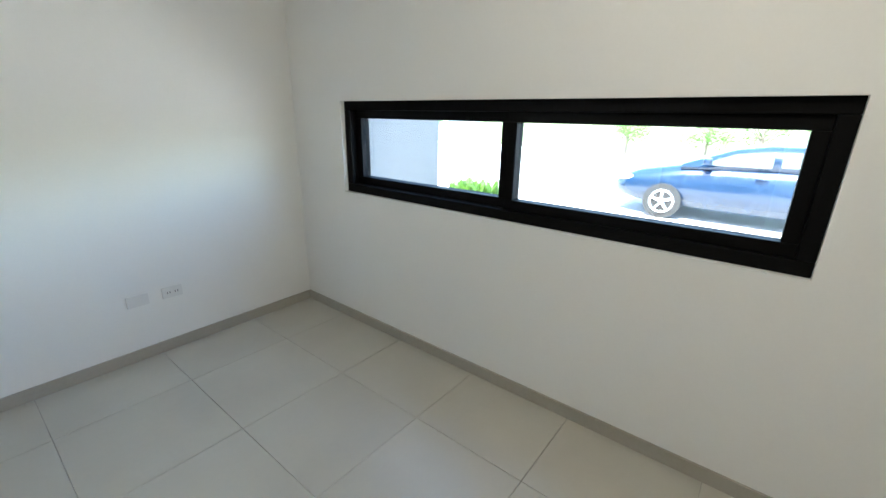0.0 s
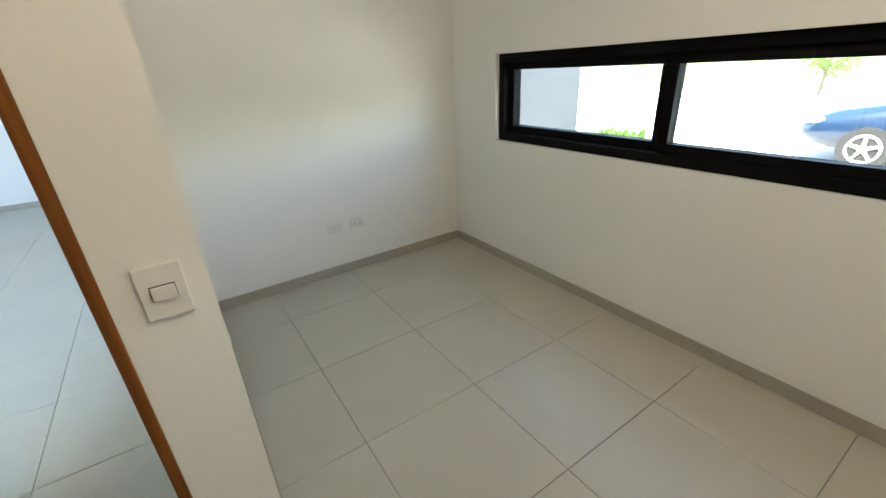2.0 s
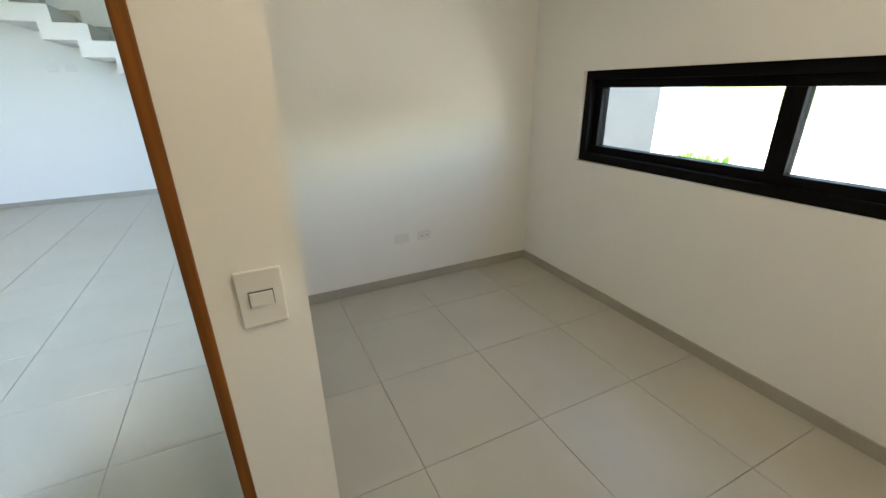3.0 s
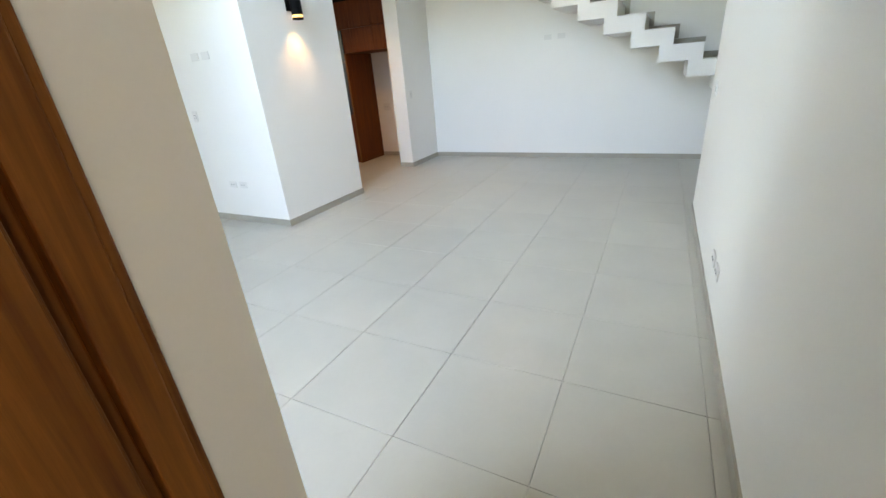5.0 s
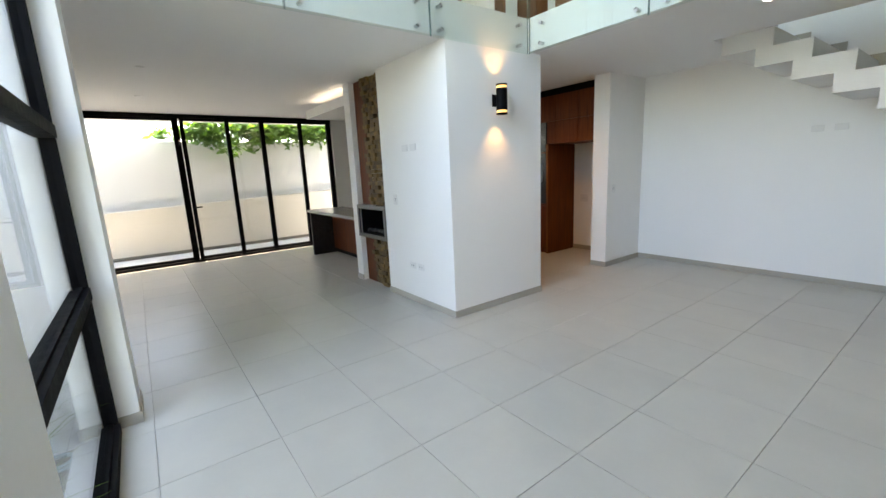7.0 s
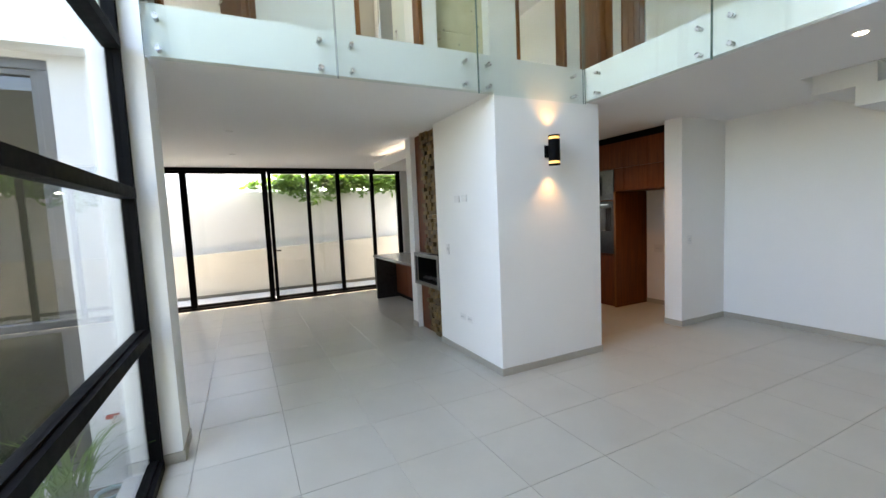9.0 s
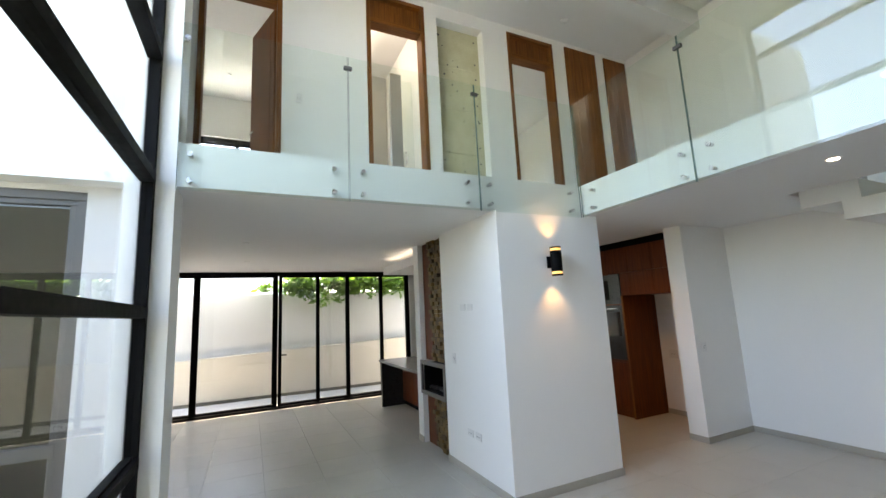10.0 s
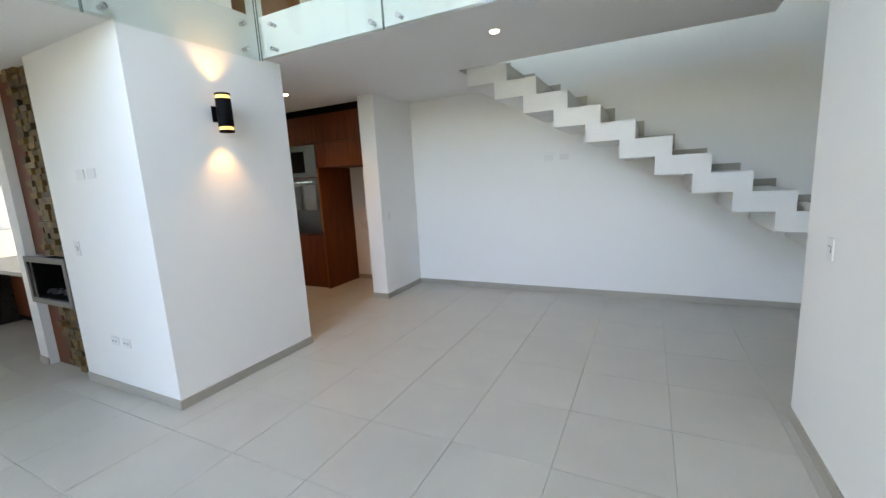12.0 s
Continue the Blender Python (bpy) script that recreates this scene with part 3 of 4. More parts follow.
for r in range(rows):
    x = -1.86
    while x < -1.322:
        w = min(random.uniform(0.07, 0.13), -1.321 - x)
        z = r * CZ / rows
        if w > 0.015 and not 0.60 < z < 1.08:
            part("stone", boxes(((x + 0.001, -0.04 - random.uniform(0.0, 0.06), z + 0.001), (x + w - 0.001, -0.014, z + CZ / rows - 0.001))), SLATE, mosaic)
        x += w
fire = thing("fireplace", "steel-framed box fireplace with an empty black hearth", "fireplace", (-1.69, -0.08, 0.65))
fx0, fx1, fy0, fy1, fz0, fz1 = -2.115, -1.325, -0.150, -0.126, 0.65, 1.09
part("frame", boxes(((fx0, fy0, fz0), (fx1, fy1, fz0 + 0.05)), ((fx0, fy0, fz1 - 0.05), (fx1, fy1, fz1)), ((fx0, fy0, fz0 + 0.05), (fx0 + 0.045, fy1, fz1 - 0.05)), ((fx1 - 0.05, fy0, fz0 + 0.05), (fx1, fy1, fz1 - 0.05)), bevel=0.003),
     surface("satin_steel_frame", (0.16, 0.155, 0.145), 0.4, metal=0.6, scale=15, vary=0.08, bump=0.02), fire, "satin steel frame")
hx0, hx1 = -2.025, -1.375
part("hearth", boxes(((hx0, 0.28, fz0 + 0.03), (hx1, 0.30, fz1 - 0.03)), ((hx0, fy0 + 0.02, fz0 + 0.03), (hx1, 0.28, fz0 + 0.06)), ((hx0, fy0 + 0.02, fz1 - 0.06), (hx1, 0.28, fz1 - 0.03)),
                     ((hx0, fy0 + 0.02, fz0 + 0.06), (hx0 + 0.02, 0.28, fz1 - 0.06)), ((hx1 - 0.02, fy0 + 0.02, fz0 + 0.06), (hx1, 0.28, fz1 - 0.06))), BLACK, fire, "black steel hearth")
for k in range(16):
    bm = bmesh.new()
    bmesh.ops.create_icosphere(bm, subdivisions=1, radius=random.uniform(0.018, 0.032))
    for v in bm.verts:
        v.co = Vector((v.co.x * 1.3, v.co.y, v.co.z * 0.8)) + Vector((fx0 + 0.13 + k * 0.036, -0.04 + random.uniform(-0.03, 0.05), fz0 + 0.085 + random.uniform(0, 0.012)))
    part("pebble", bm, GREYFRAME, fire)

# ---- kitchen ----
bar = thing("breakfast_bar", "kitchen bar with a dark stone end and cedar front", "kitchen bar", (-3.4, 0.35, 0))
part("end_panel", boxes(((-4.60, 0.01, 0), (-4.54, 0.68, 0.83)), bevel=0.003), BLACKSTONE, bar, "black stone end panel")
part("front", boxes(((-4.54, 0.44, 0.08), (-2.301, 0.68, 0.83))), CABINET, bar, "cedar front panel")
for k in range(4):
    part("panel", boxes(((-4.53 + k * 0.572, 0.422, 0.09), (-3.964 + k * 0.572, 0.44, 0.825)), bevel=0.002), CABINET, bar)
part("plinth", boxes(((-4.54, 0.47, 0), (-2.301, 0.68, 0.08))), BLACK, bar)
top = thing("worktop", "grey stone worktop on the kitchen bar", "worktop", (-3.4, 0.35, 0.83))
part("slab", boxes(((-4.61, -0.03, 0.83), (-2.301, 0.70, 0.875)), bevel=0.003), STONE, top)
structure("ceiling_kitchen_soffit", "white dropped soffit with a lit cove", "ceiling", CEIL, ((-3.85, -0.12, 2.44), (-2.301, 2.2, 2.57)))
cove = thing("cove_light", "white light strip above the kitchen soffit", "light strip", (-3.0, -0.03, 2.57))
part("strip", boxes(((-3.75, -0.02, 2.571), (-2.30, 0.01, 2.585))), glow("soft_cove_glow", (1.0, 0.93, 0.82), 0.4), cove)

KY = 2.98
tall = thing("oven_cabinet", "tall red-brown cabinet with built-in black ovens", "cabinet", (-1.67, 3.3, 0))
part("body", boxes(((-2.00, KY + 0.02, 0.0), (-1.342, YF - 0.002, 2.20))), CABINET, tall)
part("drawer_front", boxes(((-1.99, KY, 0.10), (-1.347, KY + 0.02, 0.82)), bevel=0.002), CABINET, tall)
oven = part("oven", boxes(((-1.99, KY - 0.012, 0.86), (-1.347, KY + 0.02, 1.70)), bevel=0.004), BLACKSTONE, tall, "black glass oven")
part("window", boxes(((-1.93, KY - 0.016, 1.22), (-1.40, KY - 0.012, 1.60))), OVENGLASS, oven, "mirroring oven window")
part("handle", boxes(((-1.90, KY - 0.045, 1.64), (-1.43, KY - 0.03, 1.655)), ((-1.90, KY - 0.03, 1.64), (-1.88, KY - 0.012, 1.655)), ((-1.45, KY - 0.03, 1.64), (-1.43, KY - 0.012, 1.655))), CHROME, oven)
micro = part("microwave", boxes(((-1.99, KY - 0.012, 1.72), (-1.347, KY + 0.02, 2.19)), bevel=0.004), BLACKSTONE, tall, "black glass microwave")
part("window", boxes(((-1.91, KY - 0.016, 1.79), (-1.57, KY - 0.012, 2.10))), BLACK, micro)
side = thing("fridge_recess_panel", "dark red-brown tall panel beside the fridge recess", "cabinet", (-1.32, 3.3, 0))
part("panel", boxes(((-1.34, KY - 0.02, 0), (-1.30, YF - 0.002, 1.84)), bevel=0.002), CABINET, side)
part("edge_band", boxes(((-1.338, KY - 0.0215, 0.004), (-1.302, KY - 0.0203, 1.836))), WOOD, side, "thin lighter front edge band")
for row, (z0, z1) in enumerate(((1.845, 2.20), (2.20, 2.60))):
    for k in range(4):
        a = -2.00 + k * 0.418
        if row == 0 and a < -1.6:
            continue
        a0 = max(a, -1.34) if row == 0 else a
        cab = thing("wall_cabinet", "red-brown wall cabinet over the fridge recess", "cabinet", (a + 0.209, 3.3, z0), "kitchen wall cabinets")
        part("body", boxes(((a0, KY + 0.02, z0), (a + 0.417, YF - 0.002, z1 - 0.001))), CABINET, cab)
        part("door", boxes(((a0 + 0.002, KY, z0 + 0.002), (a + 0.415, KY + 0.019, z1 - 0.004)), bevel=0.002), CABINET, cab)
structure("trim_kitchen_cornice", "black shadow gap over the kitchen cabinets", "trim", BLACK, ((-2.00, KY + 0.03, 2.60), (-0.335, YF, CZ)))


# ---- upper corridor ----
def upper_doorway(name, label, y0, y1, z1, head_z):
    d = thing(name, label, "door frame", (UX - 0.07, (y0 + y1) / 2, FZ), "upper corridor door frames", "structure")
    a, b, w = UX - 0.16, UX + 0.012, 0.055
    part("jamb", boxes(((a, y0, FZ), (b, y0 + w, z1)), bevel=0.004), WOOD, d)
    part("jamb", boxes(((a, y1 - w, FZ), (b, y1, z1)), bevel=0.004), WOOD, d)
    part("head", boxes(((a, y0 + w, z1 - w), (b, y1 - w, z1)), bevel=0.004), WOODH, d)
    part("transom_bar", boxes(((a, y0 + w, head_z), (b, y1 - w, head_z + 0.06)), bevel=0.004), WOODH, d)
    part("transom_panel", boxes(((UX - 0.10, y0 + w, head_z + 0.06), (UX - 0.06, y1 - w, z1 - w))), WOOD, d)
    return d


upper_doorway("door_frame_bedroom", "tall stained cedar door frame with a transom", -2.87, -2.03, 5.90, 5.42)
upper_doorway("door_frame_bath", "tall stained cedar door frame with a transom", -1.03, -0.22, 5.90, 5.48)
upper_doorway("door_frame_small_room", "tall stained cedar door frame with a transom", 1.14, 2.01, 5.90, 5.50)
for name, label, hinge, turn, w, hgt in (("door_bedroom", "stained cedar bedroom door standing half open", (UX - 0.16, -2.09, FZ), 200, 0.70, 2.40),
                                         ("door_small_room", "stained cedar door opened into the small room", (UX - 0.16, 1.22, FZ), 176, 0.76, 2.50)):
    d = thing(name, label, "door", hinge, "", "structure")
    d.matrix_basis = pose(*hinge, 0, 0, turn)
    part("leaf", boxes(((0, -0.02, 0.01), (w, 0.02, hgt)), bevel=0.003), WOOD, d, local=True)
    part("inset", boxes(((0.10, 0.02, 0.15), (w - 0.10, 0.026, hgt - 0.15)), bevel=0.002), WOOD, d, local=True)
    part("handle", boxes(((w - 0.09, 0.02, 1.0), (w - 0.07, 0.06, 1.02)), ((w - 0.19, 0.05, 1.0), (w - 0.07, 0.062, 1.02)), ((w - 0.09, -0.06, 1.0), (w - 0.07, -0.02, 1.02)), ((w - 0.19, -0.062, 1.0), (w - 0.07, -0.05, 1.02)), bevel=0.003), CHROME, d, "steel lever handle", local=True)
for y0, y1 in ((2.26, 2.92), (3.12, 3.63)):
    p = thing("wood_panel", "tall stained cedar panel set in the corridor wall", "panel", (UX, (y0 + y1) / 2, FZ), "upper corridor wood panels")
    n = 4
    for k in range(n):
        w = (y1 - y0) / n
        part("board", boxes(((UX, y0 + k * w + 0.0015, FZ), (UX + 0.022, y0 + (k + 1) * w - 0.0015, 5.92)), bevel=0.002), WOOD, p)
conc = thing("concrete_panel", "yellowish exposed concrete niche with tie holes", "panel", (UX - 0.2, 0.34, FZ))
for z0, z1 in ((FZ, 3.9), (3.9, 4.55), (4.55, 5.2), (5.2, 5.80)):
    part("pour", boxes(((UX - 0.22, -0.055, z0 + 0.002), (UX - 0.152, 0.735, z1 - 0.002)), bevel=0.002), CONCRETE, conc)
    for y in (0.04, 0.64):
        for z in (z0 + 0.12, z1 - 0.12):
            part("tie_hole", tube((UX - 0.152, y, z), (UX - 0.149, y, z), 0.013, n=10), DARKSLOT, conc)
random.seed(12)
for k in range(34):
    y, z, r = random.uniform(0.0, 0.68), random.uniform(3.2, 5.7), random.uniform(0.006, 0.016)
    part("pit", tube((UX - 0.152, y, z), (UX - 0.1495, y, z), r, n=8), DARKSLOT, conc)
det = thing("smoke_detector", "small white smoke detector on the upper ceiling", "smoke detector", (-0.88, 1.92, TZ))
part("base", tube((-0.88, 1.92, TZ - 0.015), (-0.88, 1.92, TZ), 0.06, n=20), PLASTIC, det)
part("dome", tube((-0.88, 1.92, TZ - 0.04), (-0.88, 1.92, TZ - 0.015), 0.03, 0.05, n=20), PLASTIC, det)
framed_window("window_bedroom", "black aluminium bedroom window", -5.1, -3.6, -1.8, 3.9, 5.2, 0.09, 0.08, BLACK, (-2.6,), GLASS)
# Unseen bathroom window, added to brighten the room behind the doorway.
framed_window("window_bath_added", "unseen black aluminium window added to light the bathroom", -5.1, -1.4, -0.3, 4.2, 5.7, 0.05, 0.08, BLACK, (), GLASS)
# Added window, hidden from view, so daylight reaches the small room.
framed_window("window_small_room_added", "unseen black aluminium window added to light the small room", -5.1, 1.3, 2.5, 4.1, 5.4, 0.05, 0.08, BLACK, (), GLASS)
for x in (-4.13, -4.85):
    downlight((x, -2.717, TZ), False, "round recessed downlight in the bedroom ceiling")
TILEGREY = surface("grey_shower_tile", (0.38, 0.38, 0.36), 0.35, scale=4, vary=0.06, bump=0.03, grain=60)
structure("wall_shower", "grey tiled partition beside the shower", "wall", TILEGREY, ((-2.08, -0.50, FZ), (-2.0, -0.33, 5.27)))
structure("wall_shower_back", "grey tiled wall behind the shower", "wall", TILEGREY, ((-3.4, -0.50, FZ), (-3.3, -0.145, TZ)))
shower = thing("shower_screen", "clear glass shower door with a steel pull handle", "shower screen", (-2.03, -0.24, FZ))
pane = part("glass_panel", boxes(((-2.036, -0.328, FZ + 0.01), (-2.026, -0.15, 5.2))), RAILGLASS, shower)
pane.visible_shadow = False
part("polished_edge", boxes(((-2.037, -0.329, FZ + 0.01), (-2.025, -0.3285, 5.2))), GLASSEDGE, pane)
bm = bmesh.new()
for p, q in (((-1.98, -0.285, 3.88), (-1.98, -0.285, 4.06)), ((-2.026, -0.285, 3.88), (-1.98, -0.285, 3.88)), ((-2.026, -0.285, 4.06), (-1.98, -0.285, 4.06))):
    add_tube(bm, p, q, 0.010, n=8)
part("handle", bm, CHROME, shower, "steel pull handle")

# ---- patio ----
dining_window = framed_window("window_dining", "dark tinted window with a grey frame", -0.205, -4.89, -3.325, 0.0, 2.66, 0.06, 0.12, GREYFRAME, (-4.14,), TINT)

part("transom", boxes(((-0.262, -4.83, 0.95), (-0.148, -3.385, 1.03)), bevel=0.004), GREYFRAME, dining_window)


def tuft(name, label, at, n, h, spread, material=LEAF, width=0.012, group=""):
    """A clump of arching blades."""
    t = thing(name, label, "plant", at, group)
    bm = bmesh.new()
    for k in range(n):
        a, lean, hh = random.uniform(0, 6.283), random.uniform(0.25, 1.0) * spread, h * random.uniform(0.6, 1.0)
        d, s = Vector((math.cos(a), math.sin(a), 0)), Vector((-math.sin(a), math.cos(a), 0))
        base, prev = Vector((random.uniform(-0.06, 0.06), random.uniform(-0.06, 0.06), 0)), None
        for i in range(5):
            u = i / 4
            c = base + d * lean * u * u + Vector((0, 0, hh * (u - 0.35 * u ** 3)))
            w = width * (1 - u * 0.92)
            pair = (bm.verts.new(c - s * w), bm.verts.new(c + s * w))
            if prev:
                bm.faces.new((prev[0], prev[1], pair[1], pair[0]))
            prev = pair
    part("blades", bm, material, t, local=True)
    return t


random.seed(9)
for x, y, hh in ((0.40, -3.47, 0.75), (0.75, -3.62, 0.6), (1.2, -3.50, 0.55), (0.22, -3.94, 0.7), (1.7, -3.75, 0.6), (0.6, -4.25, 1.0), (1.4, -4.45, 0.9), (0.18, -3.36, 0.85), (0.3, -4.65, 1.1), (0.95, -3.36, 0.6)):
    tuft("garden_grass", "arching green grass tuft planted in the patio", (x, y, -0.14), 60, hh, 0.45, group="patio grass tufts")
tap = thing("garden_tap", "small red-handled garden tap on the patio wall", "tap", (-0.135, -3.185, 0.33))
bm = bmesh.new()
add_tube(bm, (-0.135, -3.185, 0.33), (-0.065, -3.185, 0.33), 0.010, n=10)
add_tube(bm, (-0.07, -3.185, 0.33), (-0.055, -3.185, 0.28), 0.009, n=10)
part("spout", bm, CHROME, tap)
part("handle", boxes(((-0.09, -3.22, 0.358), (-0.075, -3.15, 0.368)), ((-0.087, -3.1855, 0.338), (-0.078, -3.225, 0.358)), bevel=0.002), surface("red_enamel", (0.35, 0.03, 0.02), 0.4, vary=0.05), tap, "red handle")

coil = thing("hose_coil", "small coil of pale blue garden hose on soil", "garden hose", (0.02, -3.22, -0.14))
for r, z in ((0.085, -0.128), (0.072, -0.110)):
    bm = bmesh.new()
    for k in range(24):
        a, b2 = 6.2832 * k / 24, 6.2832 * (k + 1) / 24
        add_tube(bm, (0.02 + r * math.cos(a), -3.22 + r * math.sin(a), z), (0.02 + r * math.cos(b2), -3.22 + r * math.sin(b2), z), 0.010, n=8, caps=False)
    part("loop", bm, surface("pale_blue_hose", (0.22, 0.36, 0.40), 0.5, scale=10, vary=0.06, bump=0.0), coil, smooth=True)


# ---- terrace ----
bm = bmesh.new()
v = [bm.verts.new(p) for p in ((-7.42, -9, -0.22), (-7.22, -9, -0.22), (-7.22, 8, -0.22), (-7.42, 8, -0.22), (-7.42, -9, 0.76), (-7.22, -9, 0.76), (-7.22, 8, 1.34), (-7.42, 8, 1.34))]
for f in ((3, 2, 1, 0), (4, 5, 6, 7), (0, 1, 5, 4), (1, 2, 6, 5), (2, 3, 7, 6), (3, 0, 4, 7)):
    bm.faces.new([v[i] for i in f])
tagged(link_mesh("wall_retaining", bm, BEIGE), "low beige rendered retaining wall beside the terrace", "wall", kind="structure")
structure("wall_terrace", "white rendered garden wall beyond the terrace", "wall", RENDER, ((-7.62, -9, -0.22), (-7.44, 8, 2.36)))
# Dark strip paints the shadow line where the retaining wall meets the paving.
structure("retaining_foot_shade", "dark strip for the shadow line along the foot of the retaining wall", "trim", surface("foot_shade_dark", (0.17, 0.15, 0.12), 0.8, scale=5, vary=0.2, bump=0.2, grain=60), ((-7.218, -9, -0.02), (-7.205, 8, 0.05)))
structure("wall_neighbour", "pale neighbouring house wall behind the garden wall", "wall", RENDER, ((-16, -12, -0.2), (-15.8, -1.0, 4.2)))


def add_leaf(bm, c, size, n=None):
    d = Vector((random.gauss(0, 1), random.gauss(0, 1), random.gauss(0, 0.6))).normalized()
    s = d.cross(Vector((random.gauss(0, 1), random.gauss(0, 1), random.gauss(0, 1)))).normalized()
    pts = (c - d * size, c + s * size * 0.36, c + d * size, c - s * size * 0.36)
    bm.faces.new([bm.verts.new(p) for p in pts])


vine = thing("vine", "green leafy vine hanging over the garden wall", "plant", (-7.37, -0.2, 2.36))
bm = bmesh.new()
for k in range(30):
    y, lift = random.uniform(-1.3, 1.65), random.uniform(0.0, 0.12)
    for i in range(210):
        add_leaf(bm, Vector((-7.26 + random.gauss(0, 0.09), y + random.gauss(0, 0.14), 2.54 + lift + random.gauss(0, 0.10))), random.uniform(0.05, 0.11))
for y, low, spread, n in ((-2.0, 2.42, 0.10, 60), (-1.55, 2.40, 0.16, 130), (-1.15, 2.28, 0.14, 150), (-0.95, 2.12, 0.10, 110), (-0.68, 2.02, 0.07, 90), (-0.27, 2.12, 0.10, 120), (0.1, 2.30, 0.08, 60), (0.52, 2.20, 0.05, 45), (0.9, 2.24, 0.05, 40), (1.3, 2.34, 0.08, 50)):
    for i in range(n):
        u = random.random()
        add_leaf(bm, Vector((-7.22 + random.gauss(0, 0.06), y + random.gauss(0, spread), low + u * (2.6 - low) + random.gauss(0, 0.03))), random.uniform(0.05, 0.11))
part("leaves", bm, LEAF, vine)
bm = bmesh.new()
for k in range(14):
    y = random.uniform(-1.75, 1.1)
    add_tube(bm, (-7.47, y, 2.38), (-7.34, y + random.uniform(-0.1, 0.1), 2.66), 0.008, n=6)
    add_tube(bm, (-7.34, y, 2.66), (-7.32, y + random.uniform(-0.2, 0.2), 2.2), 0.006, 0.003, n=6)
part("stems", bm, BARK, vine)


random.seed(21)
for x, y, hh in ((2.05, -4.02, 0.34), (1.75, -4.32, 0.30), (1.30, -4.18, 0.22)):
    shrub = thing("shrub", "small bushy yellow-green shrub planted in the patio", "plant", (x, y, -0.14), "patio shrubs")
    bm, tips = bmesh.new(), []
    for k in range(9):
        a, r = 6.283 * k / 9, random.uniform(0.05, 0.16)
        tips.append(Vector((r * math.cos(a), r * math.sin(a), hh * random.uniform(0.5, 1.0))))
        add_tube(bm, (0, 0, 0), tips[-1], 0.006, 0.003, n=6)
    part("stems", bm, BARK, shrub, local=True)
    bm = bmesh.new()
    for i in range(260):
        add_leaf(bm, random.choice(tips) + Vector((random.gauss(0, 0.045), random.gauss(0, 0.045), random.gauss(0, 0.04))), random.uniform(0.018, 0.035))
    part("leaves", bm, LEAF, shrub, local=True)
for x, y, r in ((1.62, -4.02, 0.10), (1.42, -4.28, 0.12), (1.12, -4.02, 0.08)):
    bm = bmesh.new()
    bmesh.ops.create_icosphere(bm, subdivisions=2, radius=r)
    for v in bm.verts:
        v.co = Vector((v.co.x * 1.3, v.co.y, v.co.z * 0.7)) * random.uniform(0.9, 1.08) + Vector((x, y, -0.14 + r * 0.45))
    tagged(link_mesh("rock", bm, ROCK), "rough brown garden rock half sunk in the patio soil", "rock", "patio rocks")


# ---- street side ----
structure("wall_front", "grey concrete garden wall beside the driveway", "wall", surface("grey_concrete", (0.12, 0.12, 0.118), 0.85, scale=2.0, vary=0.08, bump=0.2, grain=60), ((6.35, 1.82, -0.2), (11.35, 2.02, 3.0)), ((9.5, 1.815, -0.2), (9.52, 1.82, 3.0)))


def tree(at, height, crown, leaves, label, group="street trees"):
    t = thing("tree", label, "tree", at, group)
    bm = bmesh.new()
    add_tube(bm, (0, 0, -0.1), (0.05, 0, height * 0.45), height * 0.028, height * 0.018, 10)
    tips = []
    for k in range(7):
        a, z = 6.283 * k / 7 + random.uniform(-0.3, 0.3), height * random.uniform(0.30, 0.85)
        tip = Vector((math.cos(a) * crown * random.uniform(0.4, 0.8), math.sin(a) * crown * random.uniform(0.4, 0.8), z))
        add_tube(bm, (0.03, 0, height * random.uniform(0.18, 0.42)), tip, height * 0.011, height * 0.004, 7)
        tips.append(tip)
    tips.append(Vector((0, 0, height * 0.9)))
    part("trunk", bm, BARK, t, local=True)
    bm = bmesh.new()
    for i in range(leaves):
        c = random.choice(tips) + Vector((random.gauss(0, crown * 0.26), random.gauss(0, crown * 0.26), random.gauss(0, height * 0.07)))
        add_leaf(bm, c, random.uniform(0.06, 0.13) * height / 4)
    part("crown", bm, LEAF, t, local=True)
    return t


for x, y, hh, cr in ((24.6, 1.6, 2.8, 0.9), (27.5, -1.2, 2.6, 1.3), (29, -3.2, 2.8, 1.3), (28, -6.2, 2.8, 1.4), (27, 15.5, 3.0, 1.5), (29, 19.5, 3.2, 1.6), (33, 22, 3.2, 1.8)):
    tree((x, y, -0.2), hh, cr, 1500, "green leafy street tree across the road")
for k in range(9):
    tuft("agave", "spiky green agave clump at the driveway wall", (11.1 + 0.28 * (k % 3), 0.55 + 0.33 * (k // 3), -0.12), 46, 0.62, 0.30, width=0.022, group="agave clumps")
structure("pavement_verge", "pale pavement across the road", "pavement", PAVE, ((24, -200, -0.22), (26.2, 200, -0.12)))
structure("backdrop_house", "pale far houses across the street", "building", RENDER, ((40, 24, -0.2), (46, 40, 4.5)), ((42, -34, -0.2), (48, -14, 5)))


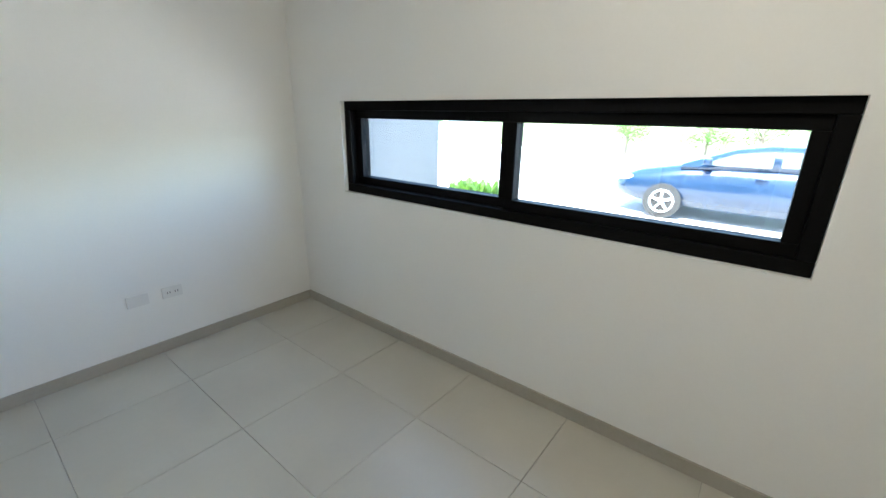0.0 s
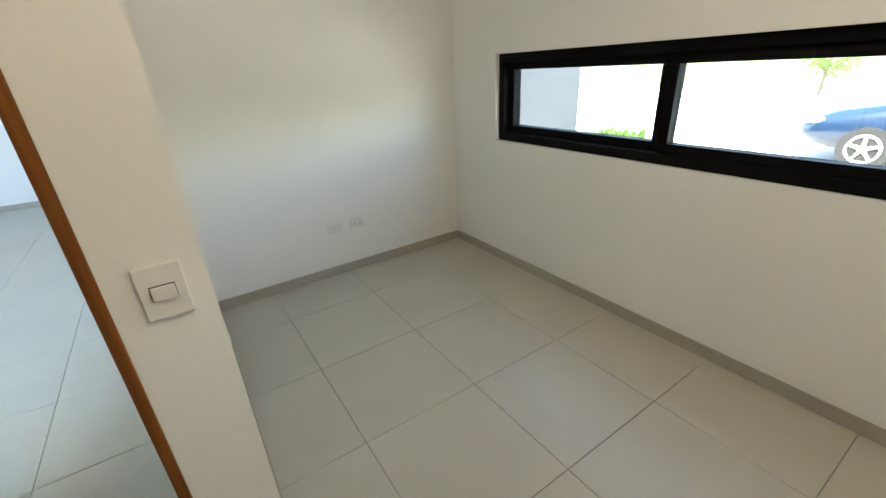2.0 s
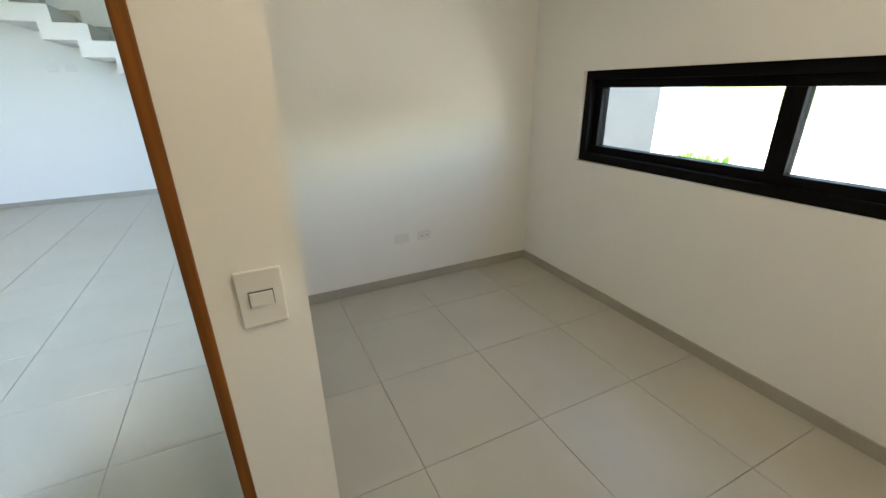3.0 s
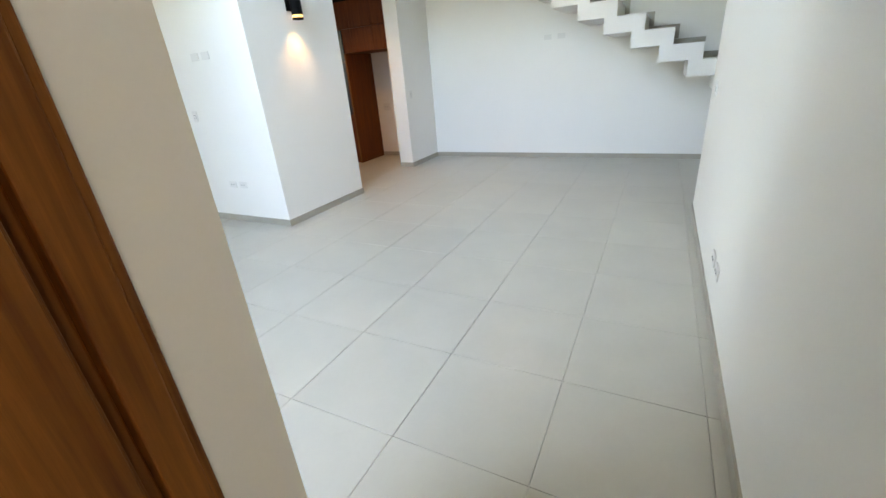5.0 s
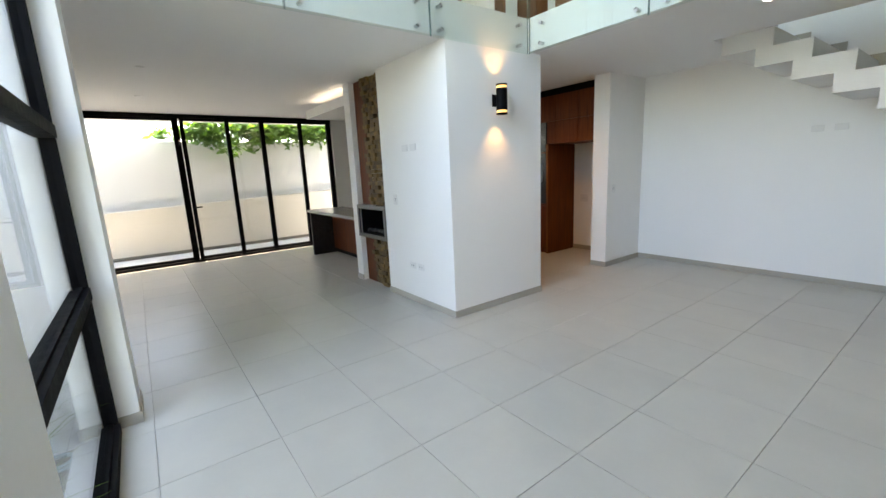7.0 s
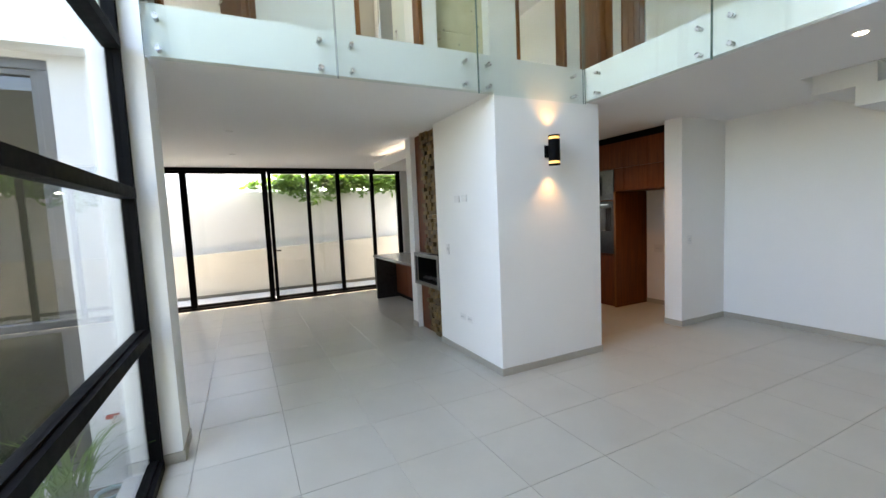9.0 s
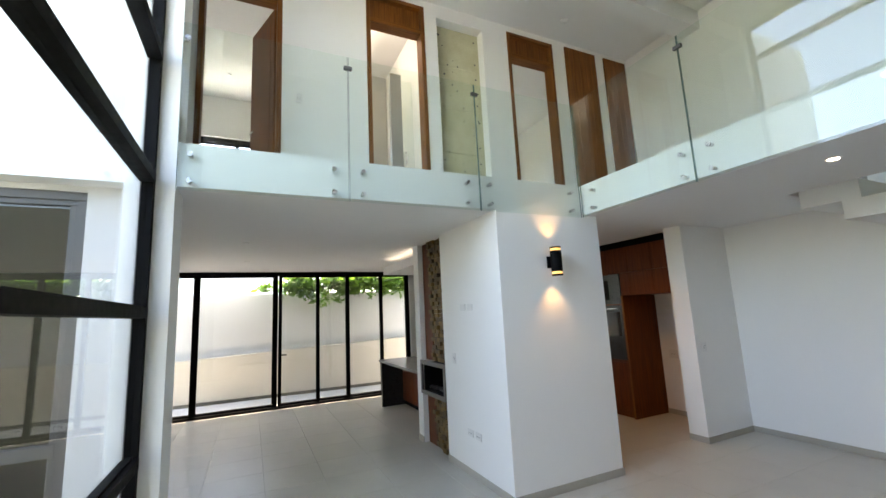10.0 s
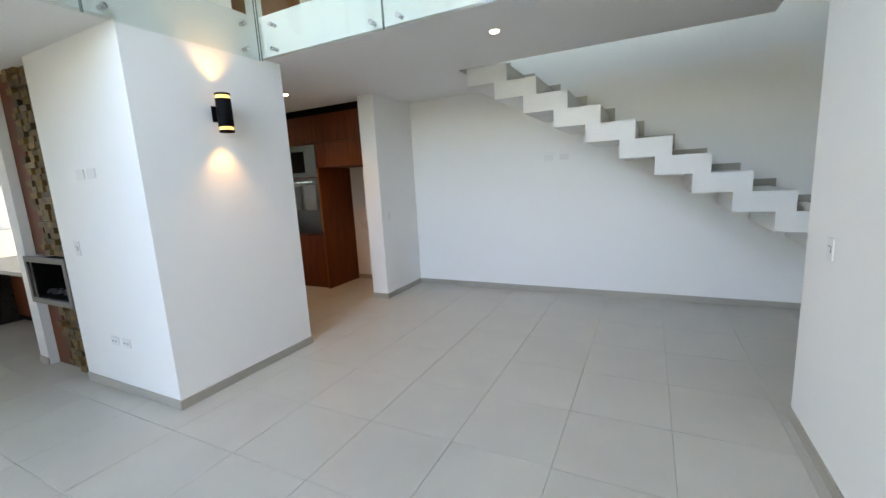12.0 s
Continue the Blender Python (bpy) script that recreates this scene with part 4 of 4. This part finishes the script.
def car(at, turn):
    """A parked two-door car, built along its own X, nose towards +X."""
    c = thing("car", "dark blue two-door car parked on the driveway", "car")
    c.matrix_basis = pose(*at, 0, 0, turn)
    stations = [(-2.15, 0.60, 0.42, 0.78), (-2.05, 0.76, 0.26, 0.92), (-1.5, 0.85, 0.20, 0.95), (-0.6, 0.87, 0.19, 0.92), (0.5, 0.87, 0.19, 0.90), (1.1, 0.86, 0.20, 0.86), (1.75, 0.82, 0.22, 0.74), (2.08, 0.72, 0.28, 0.62), (2.20, 0.55, 0.38, 0.52)]
    bm = bmesh.new()
    rings = []
    for x, w, lo, hi in stations:
        half = [(w * 0.55, lo), (w * 0.92, lo + 0.04), (w, lo + (hi - lo) * 0.45), (w * 0.97, lo + (hi - lo) * 0.8), (w * 0.86, hi), (w * 0.4, hi + 0.03)]
        rings.append([bm.verts.new((x, y, z)) for y, z in half] + [bm.verts.new((x, -y, z)) for y, z in reversed(half)])
    n = len(rings[0])
    for a, b in zip(rings, rings[1:]):
        for i in range(n):
            bm.faces.new((a[i], a[(i + 1) % n], b[(i + 1) % n], b[i]))
    bm.faces.new(rings[0]); bm.faces.new(rings[-1][::-1])
    bmesh.ops.recalc_face_normals(bm, faces=bm.faces[:])
    part("body", bm, CARBLUE, c, smooth=True, local=True)
    cab = [(-1.75, 0.70, 0.93, 0.96), (-1.15, 0.62, 0.93, 1.15), (-0.55, 0.58, 0.92, 1.22), (0.05, 0.58, 0.92, 1.21), (0.45, 0.60, 0.90, 1.15), (1.15, 0.70, 0.86, 0.90)]
    bm = bmesh.new()
    rings = []
    for x, w, lo, hi in cab:
        half = [(0.78, lo - 0.03), (w + (0.78 - w) * 0.15, hi - 0.05 * (hi - lo)), (w * 0.8, hi + 0.02)]
        rings.append([bm.verts.new((x, y, z)) for y, z in half] + [bm.verts.new((x, -y, z)) for y, z in reversed(half)])
    n = len(rings[0])
    for a, b in zip(rings, rings[1:]):
        for i in range(n):
            bm.faces.new((a[i], a[(i + 1) % n], b[(i + 1) % n], b[i]))
    bm.faces.new(rings[0]); bm.faces.new(rings[-1][::-1])
    bmesh.ops.recalc_face_normals(bm, faces=bm.faces[:])
    part("roof", bm, CARBLUE, c, smooth=True, local=True)
    for s in (1, -1):
        for quad in (((-0.02, 0.93), (0.88, 0.92), (0.42, 1.11), (-0.02, 1.16)), ((-1.15, 0.97), (-0.12, 0.95), (-0.12, 1.16), (-0.75, 1.15))):
            bm = bmesh.new()
            vs = []
            for x, z in quad:
                y = 0.80 - 0.155 * (z - 0.90) / 0.28
                vs.append(bm.verts.new((x, s * (y + 0.012), z)))
            f = bm.faces.new(vs if s < 0 else vs[::-1])
            bmesh.ops.solidify(bm, geom=[f], thickness=0.006)
            part("side_window", bm, CARGLASS, c, "pale mirroring window glass", local=True)
        part("mirror", boxes(((0.72, s * 0.86 - 0.07, 0.93), (0.84, s * 0.86 + 0.07, 1.03)), bevel=0.03), CARBLUE, c, local=True)
        part("headlight", boxes(((1.86, s * 0.64 - 0.12, 0.57), (2.10, s * 0.64 + 0.10, 0.66)), bevel=0.03), PLASTIC, c, "clear headlight", local=True)
        part("door_handle", boxes(((-0.02, s * 0.868 - 0.012, 0.76), (0.14, s * 0.868 + 0.012, 0.785)), bevel=0.004), CARBLUE, c, local=True)
        for x in (-1.32, 1.33):
            bm = bmesh.new()
            add_tube(bm, (x, s * 0.68, 0.29), (x, s * 0.885, 0.29), 0.29, n=32)
            wheel = part("wheel", bm, RUBBER, c, "black tyre", local=True)
            bm = bmesh.new()
            add_tube(bm, (x, s * 0.87, 0.29), (x, s * 0.892, 0.29), 0.055, n=14)
            for k in range(5):
                a = 6.283 * k / 5 + 0.3
                p, q = Vector((x, s * 0.889, 0.29)), Vector((x + 0.17 * math.cos(a), s * 0.889, 0.29 + 0.17 * math.sin(a)))
                add_tube(bm, p, q, 0.028, 0.022, n=6)
            for k in range(24):
                a, b2 = 6.283 * k / 24, 6.283 * (k + 1) / 24
                add_tube(bm, (x + 0.18 * math.cos(a), s * 0.886, 0.29 + 0.18 * math.sin(a)), (x + 0.18 * math.cos(b2), s * 0.886, 0.29 + 0.18 * math.sin(b2)), 0.02, n=6)
            part("rim", bm, CHROME, wheel, "five-spoke silver rim", local=True)
    return c


CARGLASS = surface("pale_car_glass", (0.16, 0.20, 0.20), 0.06, metal=0.0, scale=4, vary=0.1, bump=0.0, coat=1.0)
car((12.85, -3.85, -0.12), 90)

# ---- floor tiles ----
def tile_mesh(w, d):
    bm = bmesh.new()
    rings = []
    for e, z in ((0.0012, -0.010), (0.0012, -0.0012), (0.0026, 0.0)):
        rings.append([bm.verts.new(p) for p in ((e, e, z), (w - e, e, z), (w - e, d - e, z), (e, d - e, z))])
    for lo, hi in zip(rings, rings[1:]):
        for i in range(4):
            bm.faces.new((lo[i], lo[(i + 1) % 4], hi[(i + 1) % 4], hi[i]))
    bm.faces.new(rings[-1])
    me = bpy.data.meshes.new("tile")
    bm.to_mesh(me); bm.free()
    me.materials.append(TILE)
    return me


TILES = {}


def lay(x0, y0, x1, y1):
    key = (round(x1 - x0, 3), round(y1 - y0, 3))
    if key[0] < 0.03 or key[1] < 0.03:
        return
    if key not in TILES:
        TILES[key] = tile_mesh(*key)
    ob = new("tile", TILES[key])
    ob.location = (x0, y0, 0)
    ob.parent = FLOOR


T = 0.6
for i in range(-14, 7):
    for j in range(-7, 10):
        x0, y0 = 2.65 + T * i, -1.527 + T * j
        for ax, ay, bx, by in ((-0.35, YG + 0.033, 2.65, YF), (-5.66, -5.0, -0.35, YF), (2.65, -5.25, 6.15, YF)):
            cx, cy, dx, dy = max(x0, ax), max(y0, ay), min(x0 + T, bx), min(y0 + T, by)
            if dx > cx and dy > cy:
                lay(cx, cy, dx, dy)
